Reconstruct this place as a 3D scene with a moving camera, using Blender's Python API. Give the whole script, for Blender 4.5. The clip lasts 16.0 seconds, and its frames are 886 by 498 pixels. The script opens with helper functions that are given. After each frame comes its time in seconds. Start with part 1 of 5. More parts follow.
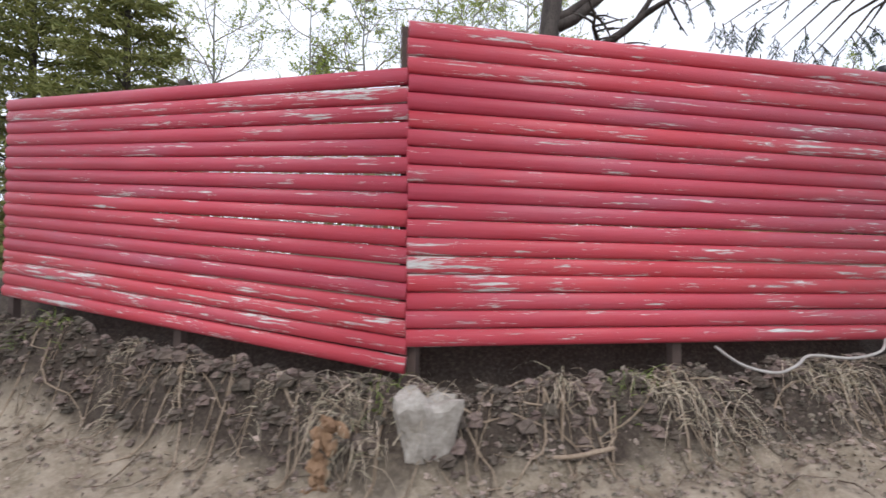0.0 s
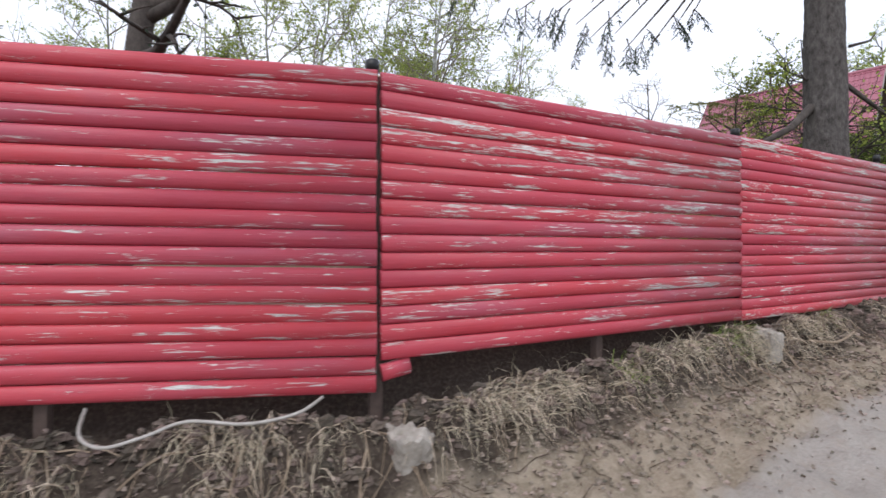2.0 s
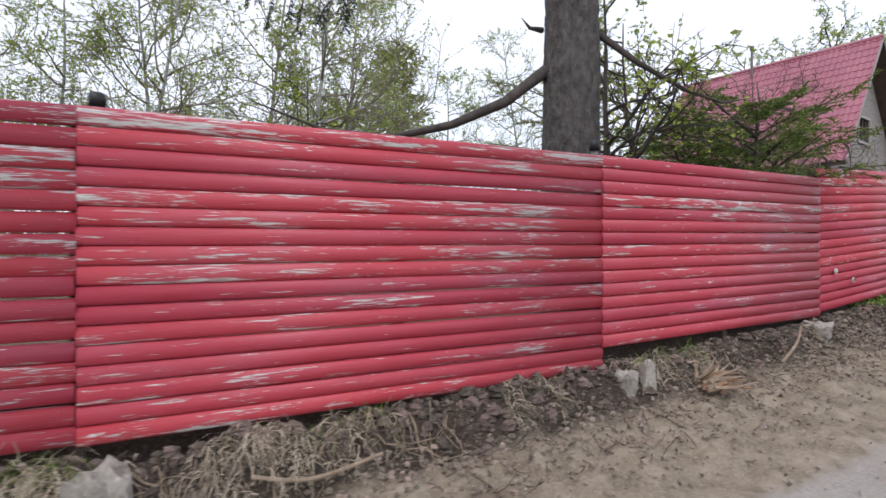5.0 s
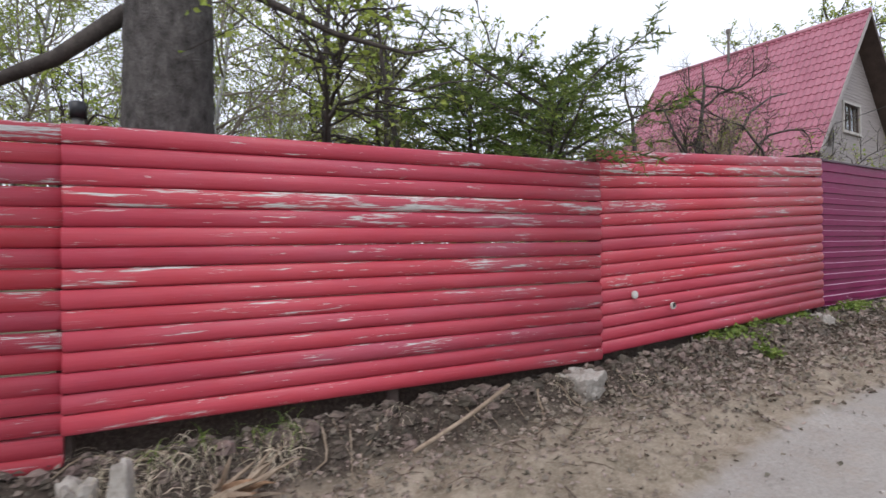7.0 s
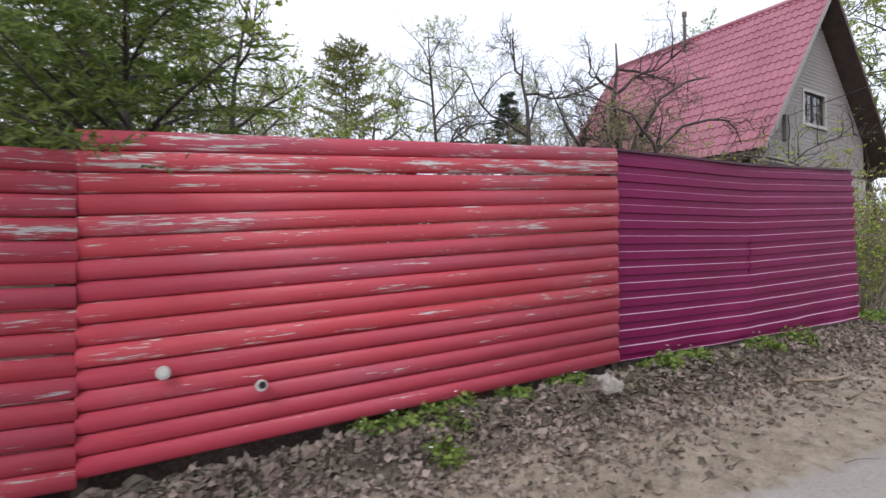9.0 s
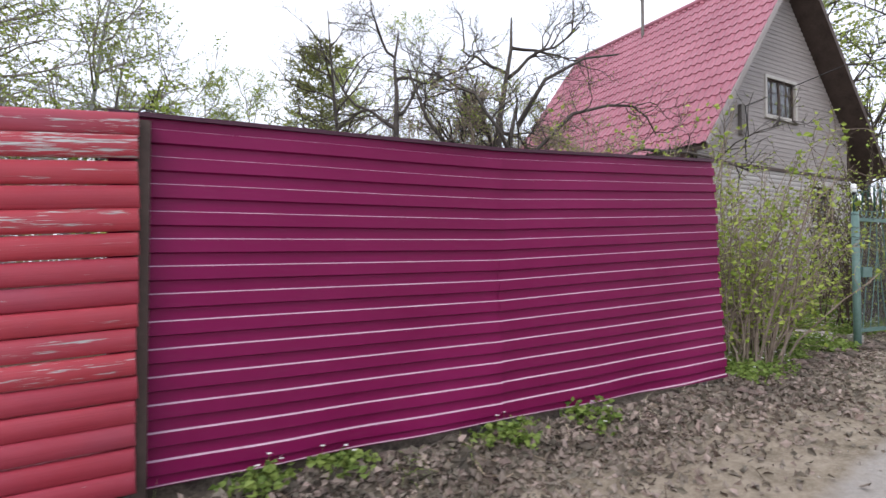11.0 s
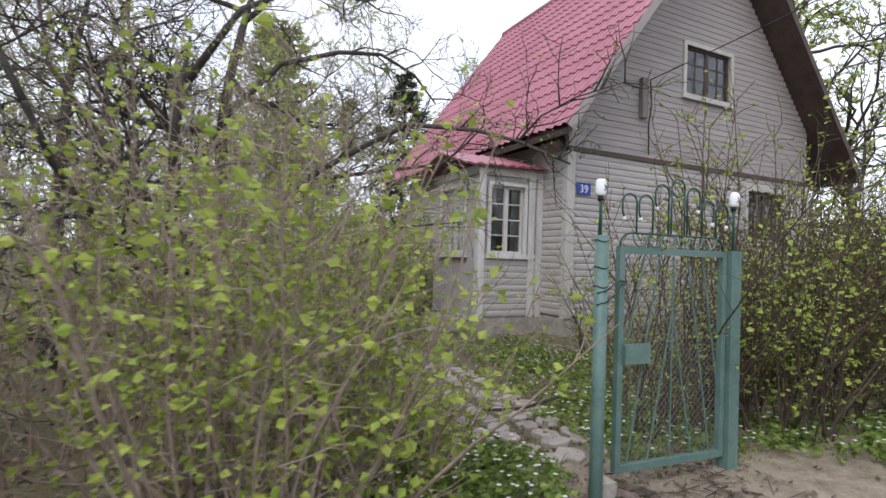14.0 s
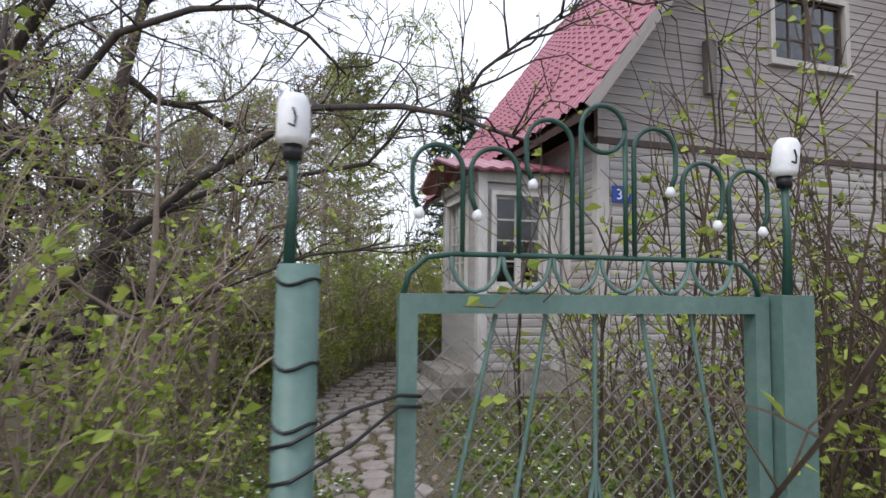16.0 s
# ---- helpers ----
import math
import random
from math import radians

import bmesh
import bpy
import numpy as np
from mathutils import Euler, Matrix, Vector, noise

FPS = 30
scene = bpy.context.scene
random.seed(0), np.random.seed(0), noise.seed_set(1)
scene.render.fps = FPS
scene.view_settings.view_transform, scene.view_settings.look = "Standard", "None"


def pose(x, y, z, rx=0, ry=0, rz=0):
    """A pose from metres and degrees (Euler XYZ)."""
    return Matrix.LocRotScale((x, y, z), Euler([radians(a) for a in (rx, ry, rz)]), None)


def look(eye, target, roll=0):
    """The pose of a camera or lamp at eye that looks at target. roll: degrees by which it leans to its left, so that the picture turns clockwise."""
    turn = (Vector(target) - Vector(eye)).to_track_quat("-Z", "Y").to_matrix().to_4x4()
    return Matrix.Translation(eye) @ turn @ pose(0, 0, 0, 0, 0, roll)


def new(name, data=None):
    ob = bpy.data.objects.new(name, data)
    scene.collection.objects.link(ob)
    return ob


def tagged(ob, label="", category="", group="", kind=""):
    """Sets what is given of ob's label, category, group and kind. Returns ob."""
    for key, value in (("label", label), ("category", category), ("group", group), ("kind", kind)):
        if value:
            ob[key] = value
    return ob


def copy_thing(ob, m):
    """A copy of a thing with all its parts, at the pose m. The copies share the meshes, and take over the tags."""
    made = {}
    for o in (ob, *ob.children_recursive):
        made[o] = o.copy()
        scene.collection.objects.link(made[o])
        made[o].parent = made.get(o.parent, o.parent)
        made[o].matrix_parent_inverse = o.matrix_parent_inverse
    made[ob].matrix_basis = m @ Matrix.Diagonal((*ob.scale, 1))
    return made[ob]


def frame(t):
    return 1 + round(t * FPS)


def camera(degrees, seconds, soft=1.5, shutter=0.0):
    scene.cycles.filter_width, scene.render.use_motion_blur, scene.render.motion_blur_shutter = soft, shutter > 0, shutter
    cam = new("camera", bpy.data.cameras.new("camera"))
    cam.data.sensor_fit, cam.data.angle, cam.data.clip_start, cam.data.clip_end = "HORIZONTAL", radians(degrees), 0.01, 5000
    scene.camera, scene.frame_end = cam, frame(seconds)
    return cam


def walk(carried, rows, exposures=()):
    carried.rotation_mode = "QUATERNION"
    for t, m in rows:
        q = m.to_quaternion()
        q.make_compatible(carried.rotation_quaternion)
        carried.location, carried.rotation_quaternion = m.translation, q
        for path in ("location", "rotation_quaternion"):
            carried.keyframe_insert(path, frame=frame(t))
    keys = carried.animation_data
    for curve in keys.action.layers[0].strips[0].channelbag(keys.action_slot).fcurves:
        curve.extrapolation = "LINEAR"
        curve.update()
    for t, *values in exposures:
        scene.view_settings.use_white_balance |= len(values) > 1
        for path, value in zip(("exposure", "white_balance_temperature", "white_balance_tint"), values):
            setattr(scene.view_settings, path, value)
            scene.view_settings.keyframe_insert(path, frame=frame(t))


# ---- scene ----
cam = camera(80.0, 16.0, 1.5, 0.25)
PATH = [
    (0, (-0.334, 0.271, 1.381), (-0.095, 2.256, 1.44), 0.3),
    (0.5, (0.584, 0.331, 1.451), (0.793, 2.319, 1.502), 0.2),
    (1, (1.513, 0.292, 1.517), (1.679, 2.285, 1.56), 0.0),
    (1.5, (2.34, 0.386, 1.586), (2.525, 2.377, 1.621), -0.1),
    (2, (3.134, 0.472, 1.65), (3.337, 2.461, 1.674), 0.0),
    (2.5, (4.009, 0.706, 1.702), (4.19, 2.698, 1.723), -0.0),
    (3, (4.816, 0.914, 1.77), (4.971, 2.908, 1.79), -0.0),
    (3.5, (5.586, 1.257, 1.841), (5.725, 3.252, 1.844), 0.2),
    (4, (6.309, 1.559, 1.931), (6.427, 3.555, 1.929), 0.3),
    (6.5, (10.401, 3.514, 2.082), (10.345, 5.513, 2.092), -0.1),
    (7, (11.16, 3.902, 2.12), (11.088, 5.901, 2.143), -0.3),
    (7.5, (11.943, 4.381, 2.17), (11.85, 6.378, 2.198), -0.6),
    (8, (12.664, 4.857, 2.222), (12.563, 6.855, 2.256), -0.4),
    (8.5, (13.378, 5.374, 2.284), (13.268, 7.371, 2.306), -0.2),
    (9, (14.064, 5.775, 2.352), (13.94, 7.771, 2.377), -0.2),
    (9.5, (14.759, 6.29, 2.4), (14.613, 8.284, 2.431), -0.5),
    (12, (17.946, 8.777, 2.637), (17.708, 10.762, 2.691), 0.7),
    (12.5, (18.567, 9.332, 2.712), (18.315, 11.316, 2.756), 1.0),
    (13, (19.115, 9.853, 2.774), (18.862, 11.837, 2.814), 1.5),
    (13.5, (19.61, 10.385, 2.845), (19.337, 12.366, 2.885), 1.2),
    (14, (20.046, 10.916, 2.894), (19.763, 12.895, 2.934), 1.9),
    (14.5, (20.428, 11.509, 2.939), (20.087, 13.479, 2.987), 1.2),
    (15, (20.709, 12.013, 2.991), (20.285, 13.967, 3.039), 1.3),
    (15.3, (20.798, 12.358, 2.946), (20.295, 14.293, 2.995), 2.0),
    (15.5, (20.873, 12.562, 3.009), (20.31, 14.481, 3.061), 1.4),
    (16, (21.013, 13.009, 3.019), (20.361, 14.895, 3.152), 0.8),
]
EXPOSURE = [(0, 0.60), (2, 0.56), (4, 0.46), (7, 0.50), (9.5, 0.52), (12, 0.84), (13.3, 0.84), (14.3, 0.58), (16, 0.58)]
walk(cam, [(t, look(eye, target, roll)) for t, eye, target, roll in PATH], EXPOSURE)

# ---- light ----
SUN_EL, SUN_AZ = 48, 200
world = bpy.data.worlds.new("world")
scene.world = world
world.use_nodes = True
wn, wl = world.node_tree.nodes, world.node_tree.links
bg = wn["Background"]
sky = wn.new("ShaderNodeTexSky")
sky.sky_type, sky.sun_disc = "NISHITA", False
sky.sun_elevation, sky.sun_rotation = radians(SUN_EL), radians(SUN_AZ)
bg.inputs["Strength"].default_value = 0.13
# thin high cloud over the whole sky
wtex = wn.new("ShaderNodeTexCoord")
wnoise = wn.new("ShaderNodeTexNoise")
wnoise.inputs["Scale"].default_value, wnoise.inputs["Detail"].default_value = 2.2, 6
wramp = wn.new("ShaderNodeMapRange")
wramp.inputs[1].default_value, wramp.inputs[2].default_value = 0.3, 0.7
wramp.inputs[3].default_value, wramp.inputs[4].default_value = 0.74, 0.97
wmix = wn.new("ShaderNodeMix")
wmix.data_type = "RGBA"
wmix.inputs[7].default_value = (6.6, 6.9, 8.0, 1)
wl.new(wtex.outputs["Generated"], wnoise.inputs["Vector"])
wl.new(wnoise.outputs["Fac"], wramp.inputs[0])
wl.new(wramp.outputs[0], wmix.inputs[0])
wl.new(sky.outputs[0], wmix.inputs[6])
wl.new(wmix.outputs[2], bg.inputs["Color"])
sun = new("sun", bpy.data.lights.new("sun", "SUN"))
sun.data.energy, sun.data.angle, sun.data.color = 1.0, radians(25), (1.0, 0.97, 0.96)
saz, sel = radians(SUN_AZ), radians(SUN_EL)
sun.matrix_world = look((0, 0, 30), (-math.sin(saz) * math.cos(sel) * 9, -math.cos(saz) * math.cos(sel) * 9, 30 - math.sin(sel) * 9))


# ---- building blocks ----
class Geo:
    """Vertices and faces gathered into one mesh."""

    def __init__(self):
        self.v, self.f = [], []

    def quad(self, a, b, c, d):
        n = len(self.v)
        self.v += [a, b, c, d]
        self.f.append((n, n + 1, n + 2, n + 3))

    def box(self, lo, hi, m=None):
        n = len(self.v)
        pts = [Vector((x, y, z)) for z in (lo[2], hi[2]) for x, y in ((lo[0], lo[1]), (hi[0], lo[1]), (hi[0], hi[1]), (lo[0], hi[1]))]
        self.v += [m @ p for p in pts] if m else pts
        self.f += [tuple(n + i for i in q) for q in ((3, 2, 1, 0), (4, 5, 6, 7), (0, 1, 5, 4), (1, 2, 6, 5), (2, 3, 7, 6), (3, 0, 4, 7))]

    def tube(self, pts, radii, sides=6):
        pts = [Vector(p) for p in pts]
        n0 = len(self.v)
        side = None
        for i, p in enumerate(pts):
            d = (pts[min(i + 1, len(pts) - 1)] - pts[max(i - 1, 0)])
            if d.length < 1e-6:
                d = Vector((0, 0, 1))
            d.normalize()
            if side is None:
                side = d.cross(Vector((0.31, 0.77, 0.55))).normalized()
            side = (side - d * side.dot(d)).normalized()
            up = d.cross(side)
            r = radii[i]
            for k in range(sides):
                a = 2 * math.pi * k / sides
                self.v.append(p + side * (r * math.cos(a)) + up * (r * math.sin(a)))
        for i in range(len(pts) - 1):
            for k in range(sides):
                a, b = n0 + i * sides + k, n0 + i * sides + (k + 1) % sides
                self.f.append((a, b, b + sides, a + sides))
        self.f.append(tuple(n0 + k for k in reversed(range(sides))))
        e = n0 + (len(pts) - 1) * sides
        self.f.append(tuple(e + k for k in range(sides)))

    def extrude(self, profile, length):
        """A closed profile in y and z, drawn out along x."""
        n, k = len(self.v), len(profile)
        for x in (0, length):
            self.v += [Vector((x, y, z)) for y, z in profile]
        for i in range(k):
            j = (i + 1) % k
            self.f.append((n + i, n + j, n + k + j, n + k + i))
        self.f.append(tuple(n + i for i in reversed(range(k))))
        self.f.append(tuple(n + k + i for i in range(k)))

    def leaf(self, p, size, rng, flat=0.5):
        a = Vector((rng.gauss(0, 1), rng.gauss(0, 1), rng.gauss(0, flat)))
        a.normalize()
        b = a.cross(Vector((rng.gauss(0, 1), rng.gauss(0, 1), rng.gauss(0, 1)))).normalized()
        c = a.cross(b) * (size * 0.15)
        self.quad(p, p + a * size * 0.5 + b * size * 0.36 + c, p + a * size, p + a * size * 0.5 - b * size * 0.36 + c)

    def mesh(self, name, material, smooth=False):
        me = bpy.data.meshes.new(name)
        me.from_pydata(self.v, [], self.f)
        me.materials.append(material)
        if smooth:
            me.polygons.foreach_set("use_smooth", [True] * len(me.polygons))
        me.update()
        return me


def part(name, geo, material, parent=None, label="", m=None, smooth=False):
    """Links a mesh as one object, under its thing if one is given."""
    me = geo.mesh(name, material, smooth) if isinstance(geo, Geo) else geo
    ob = new(name, me)
    ob.parent = parent
    if m is not None:
        ob.matrix_basis = m
    return tagged(ob, label)


def thing(name, m, label, category, group="", kind=""):
    ob = new(name)
    ob.matrix_basis = m
    ob.empty_display_size = 0.2
    return tagged(ob, label, category, group, kind)


# ---- materials ----
def material(name, rough=0.8, metal=0.0, spec=0.4):
    m = bpy.data.materials.new(name)
    m.use_nodes = True
    b = m.node_tree.nodes["Principled BSDF"]
    b.inputs["Roughness"].default_value, b.inputs["Metallic"].default_value = rough, metal
    b.inputs["Specular IOR Level"].default_value = spec
    return m, m.node_tree.nodes, m.node_tree.links, b


def coords(n, l, scale=(1, 1, 1), kind="Object", shift=0.0):
    tc = n.new("ShaderNodeTexCoord")
    mp = n.new("ShaderNodeMapping")
    mp.inputs["Scale"].default_value = scale
    l.new(tc.outputs[kind], mp.inputs["Vector"])
    if shift:
        info = n.new("ShaderNodeObjectInfo")
        mul = n.new("ShaderNodeMath")
        mul.operation, mul.inputs[1].default_value = "MULTIPLY", shift
        l.new(info.outputs["Random"], mul.inputs[0])
        l.new(mul.outputs[0], mp.inputs["Location"])
    return mp.outputs[0]


def noise_tex(n, l, vec, scale, detail=4, rough=0.55):
    t = n.new("ShaderNodeTexNoise")
    t.inputs["Scale"].default_value, t.inputs["Detail"].default_value, t.inputs["Roughness"].default_value = scale, detail, rough
    l.new(vec, t.inputs["Vector"])
    return t.outputs["Fac"]


def ramp(n, l, fac, stops):
    r = n.new("ShaderNodeValToRGB")
    e = r.color_ramp.elements
    while len(e) < len(stops):
        e.new(0.5)
    for el, (p, c) in zip(e, stops):
        el.position = p
        el.color = (*c, 1) if len(c) == 3 else c
    l.new(fac, r.inputs[0])
    return r.outputs[0]


def span(n, l, fac, a, b, c=0.0, d=1.0):
    r = n.new("ShaderNodeMapRange")
    for i, v in enumerate((a, b, c, d)):
        r.inputs[i + 1].default_value = v
    l.new(fac, r.inputs[0])
    return r.outputs[0]


def calc(n, l, op, a, b):
    m = n.new("ShaderNodeMath")
    m.operation = op
    for i, v in enumerate((a, b)):
        if isinstance(v, (int, float)):
            m.inputs[i].default_value = v
        else:
            l.new(v, m.inputs[i])
    return m.outputs[0]


def blend(n, l, fac, a, b, mode="MIX"):
    m = n.new("ShaderNodeMix")
    m.data_type, m.blend_type = "RGBA", mode
    for i, v in ((0, fac), (6, a), (7, b)):
        if isinstance(v, (int, float)):
            m.inputs[i].default_value = v
        elif isinstance(v, tuple):
            m.inputs[i].default_value = (*v, 1)
        else:
            l.new(v, m.inputs[i])
    return m.outputs[2]


def bump(n, l, b, height, strength=0.4, distance=0.01):
    bp = n.new("ShaderNodeBump")
    bp.inputs["Strength"].default_value, bp.inputs["Distance"].default_value = strength, distance
    l.new(height, bp.inputs["Height"])
    l.new(bp.outputs[0], b.inputs["Normal"])


def simple(name, dark, light, scale=8.0, rough=0.8, metal=0.0, spec=0.4, relief=0.3, stretch=(1, 1, 1), kind="Object", vary=0.0, distance=0.01):
    """A two-scale mottled surface between two colours."""
    m, n, l, b = material(name, rough, metal, spec)
    v = coords(n, l, stretch, kind, 37.0 if kind == "Object" else 0.0)
    f1, f2 = noise_tex(n, l, v, scale, 6, 0.6), noise_tex(n, l, v, scale * 7, 4)
    f = calc(n, l, "ADD", calc(n, l, "MULTIPLY", f1, 0.65), calc(n, l, "MULTIPLY", f2, 0.35))
    col = ramp(n, l, f, [(0.32, dark), (0.68, light)])
    if vary:
        geo = n.new("ShaderNodeNewGeometry")
        hsv = n.new("ShaderNodeHueSaturation")
        l.new(span(n, l, geo.outputs["Random Per Island"], 0, 1, 1 - vary, 1 + vary), hsv.inputs["Value"])
        l.new(span(n, l, geo.outputs["Random Per Island"], 0, 1, 0.5 + vary * 0.06, 0.5 - vary * 0.06), hsv.inputs["Hue"])
        l.new(col, hsv.inputs["Color"])
        col = hsv.outputs[0]
    l.new(col, b.inputs["Base Color"])
    bump(n, l, b, f, relief, distance)
    return m


def red_paint():
    """Old red paint on wood, flaked off to grey wood in long patches, some boards far more than others."""
    m, n, l, b = material("red_paint", 0.42, 0, 0.4)
    info = n.new("ShaderNodeObjectInfo")
    v1 = coords(n, l, (1.7, 26, 26), "Object", 61.0)
    v2 = coords(n, l, (9, 170, 170), "Object", 23.0)
    v3 = coords(n, l, (0.8, 3, 3), "Object", 11.0)
    v4 = coords(n, l, (2.2, 240, 240), "Object", 47.0)
    v5 = coords(n, l, (5, 11, 11), "Object", 31.0)
    big, fine, broad = noise_tex(n, l, v1, 1.6, 9, 0.66), noise_tex(n, l, v2, 1.5, 5, 0.6), noise_tex(n, l, v3, 1.3, 3)
    grain, blot = noise_tex(n, l, v4, 1.0, 4, 0.7), noise_tex(n, l, v5, 1.2, 6, 0.65)
    worn = calc(n, l, "ADD", calc(n, l, "MULTIPLY", big, 0.68), calc(n, l, "MULTIPLY", fine, 0.32))
    much = calc(n, l, "POWER", info.outputs["Random"], 2.5)
    worn = calc(n, l, "ADD", worn, calc(n, l, "MULTIPLY", calc(n, l, "SUBTRACT", much, 0.3), 0.07))
    worn = calc(n, l, "ADD", worn, calc(n, l, "MULTIPLY", calc(n, l, "SUBTRACT", broad, 0.5), 0.22))
    at = n.new("ShaderNodeAttribute")
    at.attribute_type, at.attribute_name = "OBJECT", "wear"
    worn = calc(n, l, "ADD", worn, at.outputs["Fac"])
    bare = span(n, l, worn, 0.582, 0.592)
    thin = span(n, l, calc(n, l, "ADD", worn, calc(n, l, "MULTIPLY", calc(n, l, "SUBTRACT", grain, 0.5), 0.35)), 0.55, 0.64, 0.0, 0.55)
    red = ramp(n, l, broad, [(0.3, (0.425, 0.038, 0.056)), (0.55, (0.47, 0.058, 0.080)), (0.75, (0.43, 0.090, 0.126))])
    red = blend(n, l, span(n, l, blot, 0.35, 0.7, 0.0, 0.35), red, (0.38, 0.060, 0.098))
    red = blend(n, l, span(n, l, grain, 0.55, 0.75, 0.0, 0.30), red, (0.54, 0.14, 0.17))
    red = blend(n, l, span(n, l, grain, 0.44, 0.30, 0.0, 0.40), red, (0.22, 0.024, 0.032))
    hsv = n.new("ShaderNodeHueSaturation")
    l.new(red, hsv.inputs["Color"])
    l.new(span(n, l, info.outputs["Random"], 0, 1, 0.90, 1.12), hsv.inputs["Value"])
    l.new(span(n, l, info.outputs["Random"], 0, 1, 0.496, 0.503), hsv.inputs["Hue"])
    wood = ramp(n, l, fine, [(0.3, (0.30, 0.28, 0.26)), (0.45, (0.54, 0.52, 0.495)), (0.65, (0.72, 0.705, 0.68))])
    wood = blend(n, l, span(n, l, grain, 0.48, 0.34, 0.0, 0.5), wood, (0.20, 0.165, 0.15))
    col = blend(n, l, thin, hsv.outputs[0], (0.44, 0.21, 0.21))
    col = blend(n, l, bare, col, wood)
    l.new(col, b.inputs["Base Color"])
    l.new(span(n, l, bare, 0, 1, 0.42, 0.85), b.inputs["Roughness"])
    h = calc(n, l, "SUBTRACT", calc(n, l, "MULTIPLY", grain, 0.6), bare)
    bump(n, l, b, h, 0.55, 0.004)
    return m


def purple_steel():
    m, n, l, b = material("purple_steel", 0.4, 0.0, 0.2)
    v = coords(n, l, (1, 1, 1))
    f, g = noise_tex(n, l, v, 0.9, 4), noise_tex(n, l, coords(n, l, (6, 40, 40)), 1.4, 5, 0.65)
    col = ramp(n, l, f, [(0.3, (0.145, 0.0045, 0.049)), (0.7, (0.195, 0.007, 0.070))])
    dust = span(n, l, g, 0.52, 0.8, 0.0, 0.08)
    l.new(blend(n, l, dust, col, (0.20, 0.10, 0.13)), b.inputs["Base Color"])
    l.new(span(n, l, g, 0.3, 0.7, 0.34, 0.5), b.inputs["Roughness"])
    bump(n, l, b, f, 0.12, 0.02)
    return m


def roof_paint():
    m, n, l, b = material("roof_paint", 0.36, 0.0, 0.5)
    v = coords(n, l, (1, 1, 1))
    f, g = noise_tex(n, l, v, 1.1, 5), noise_tex(n, l, v, 22, 5, 0.65)
    col = ramp(n, l, f, [(0.3, (0.28, 0.082, 0.114)), (0.7, (0.37, 0.130, 0.166))])
    l.new(blend(n, l, span(n, l, g, 0.5, 0.8, 0, 0.4), col, (0.30, 0.13, 0.14)), b.inputs["Base Color"])
    l.new(span(n, l, g, 0.3, 0.7, 0.28, 0.5), b.inputs["Roughness"])
    bump(n, l, b, g, 0.1, 0.005)
    return m


def ground_soil():
    """Trodden gravel on the road, brown earth and litter at its side, moss and old leaves in the garden."""
    m, n, l, b = material("ground_soil", 0.92, 0, 0.25)
    v = coords(n, l, (1, 1, 1))
    big, mid, fine = noise_tex(n, l, v, 0.8, 5), noise_tex(n, l, v, 6, 6, 0.65), noise_tex(n, l, v, 45, 5, 0.7)
    vor = n.new("ShaderNodeTexVoronoi")
    vor.inputs["Scale"].default_value = 38
    l.new(v, vor.inputs["Vector"])
    grit = span(n, l, vor.outputs["Distance"], 0.1, 0.6)
    at = n.new("ShaderNodeVertexColor")
    at.layer_name = "zone"
    sep = n.new("ShaderNodeSeparateColor")
    l.new(at.outputs[0], sep.inputs[0])
    soft = calc(n, l, "MULTIPLY", calc(n, l, "SUBTRACT", mid, 0.5), 0.9)
    road = span(n, l, calc(n, l, "ADD", sep.outputs[0], soft), 0.3, 0.7)
    green = span(n, l, calc(n, l, "ADD", sep.outputs[1], soft), 0.35, 0.75)
    earth = ramp(n, l, mid, [(0.28, (0.12, 0.097, 0.066)), (0.5, (0.225, 0.185, 0.134)), (0.72, (0.34, 0.288, 0.222))])
    earth = blend(n, l, span(n, l, fine, 0.45, 0.75, 0, 0.6), earth, (0.39, 0.335, 0.262))
    gravel = ramp(n, l, big, [(0.3, (0.275, 0.25, 0.218)), (0.7, (0.365, 0.34, 0.305))])
    gravel = blend(n, l, span(n, l, fine, 0.42, 0.66, 0.0, 0.55), gravel, (0.21, 0.185, 0.165))
    gravel = blend(n, l, span(n, l, mid, 0.5, 0.72, 0.0, 0.45), gravel, (0.30, 0.245, 0.195))
    moss = ramp(n, l, fine, [(0.3, (0.062, 0.056, 0.030)), (0.5, (0.125, 0.108, 0.062)), (0.7, (0.21, 0.17, 0.115))])
    # Real dark humus, deepened to paint in shade of the hollow under the fence.
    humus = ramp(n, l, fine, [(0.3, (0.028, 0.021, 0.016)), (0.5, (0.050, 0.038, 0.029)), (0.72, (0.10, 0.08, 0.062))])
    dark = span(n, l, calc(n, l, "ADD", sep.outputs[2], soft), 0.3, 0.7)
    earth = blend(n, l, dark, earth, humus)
    col = blend(n, l, road, earth, gravel)
    col = blend(n, l, green, col, moss)
    l.new(col, b.inputs["Base Color"])
    h = calc(n, l, "ADD", calc(n, l, "MULTIPLY", mid, 1.0), calc(n, l, "MULTIPLY", fine, 0.5))
    h = calc(n, l, "ADD", h, calc(n, l, "MULTIPLY", grit, 0.25))
    bump(n, l, b, h, 0.7, 0.013)
    return m


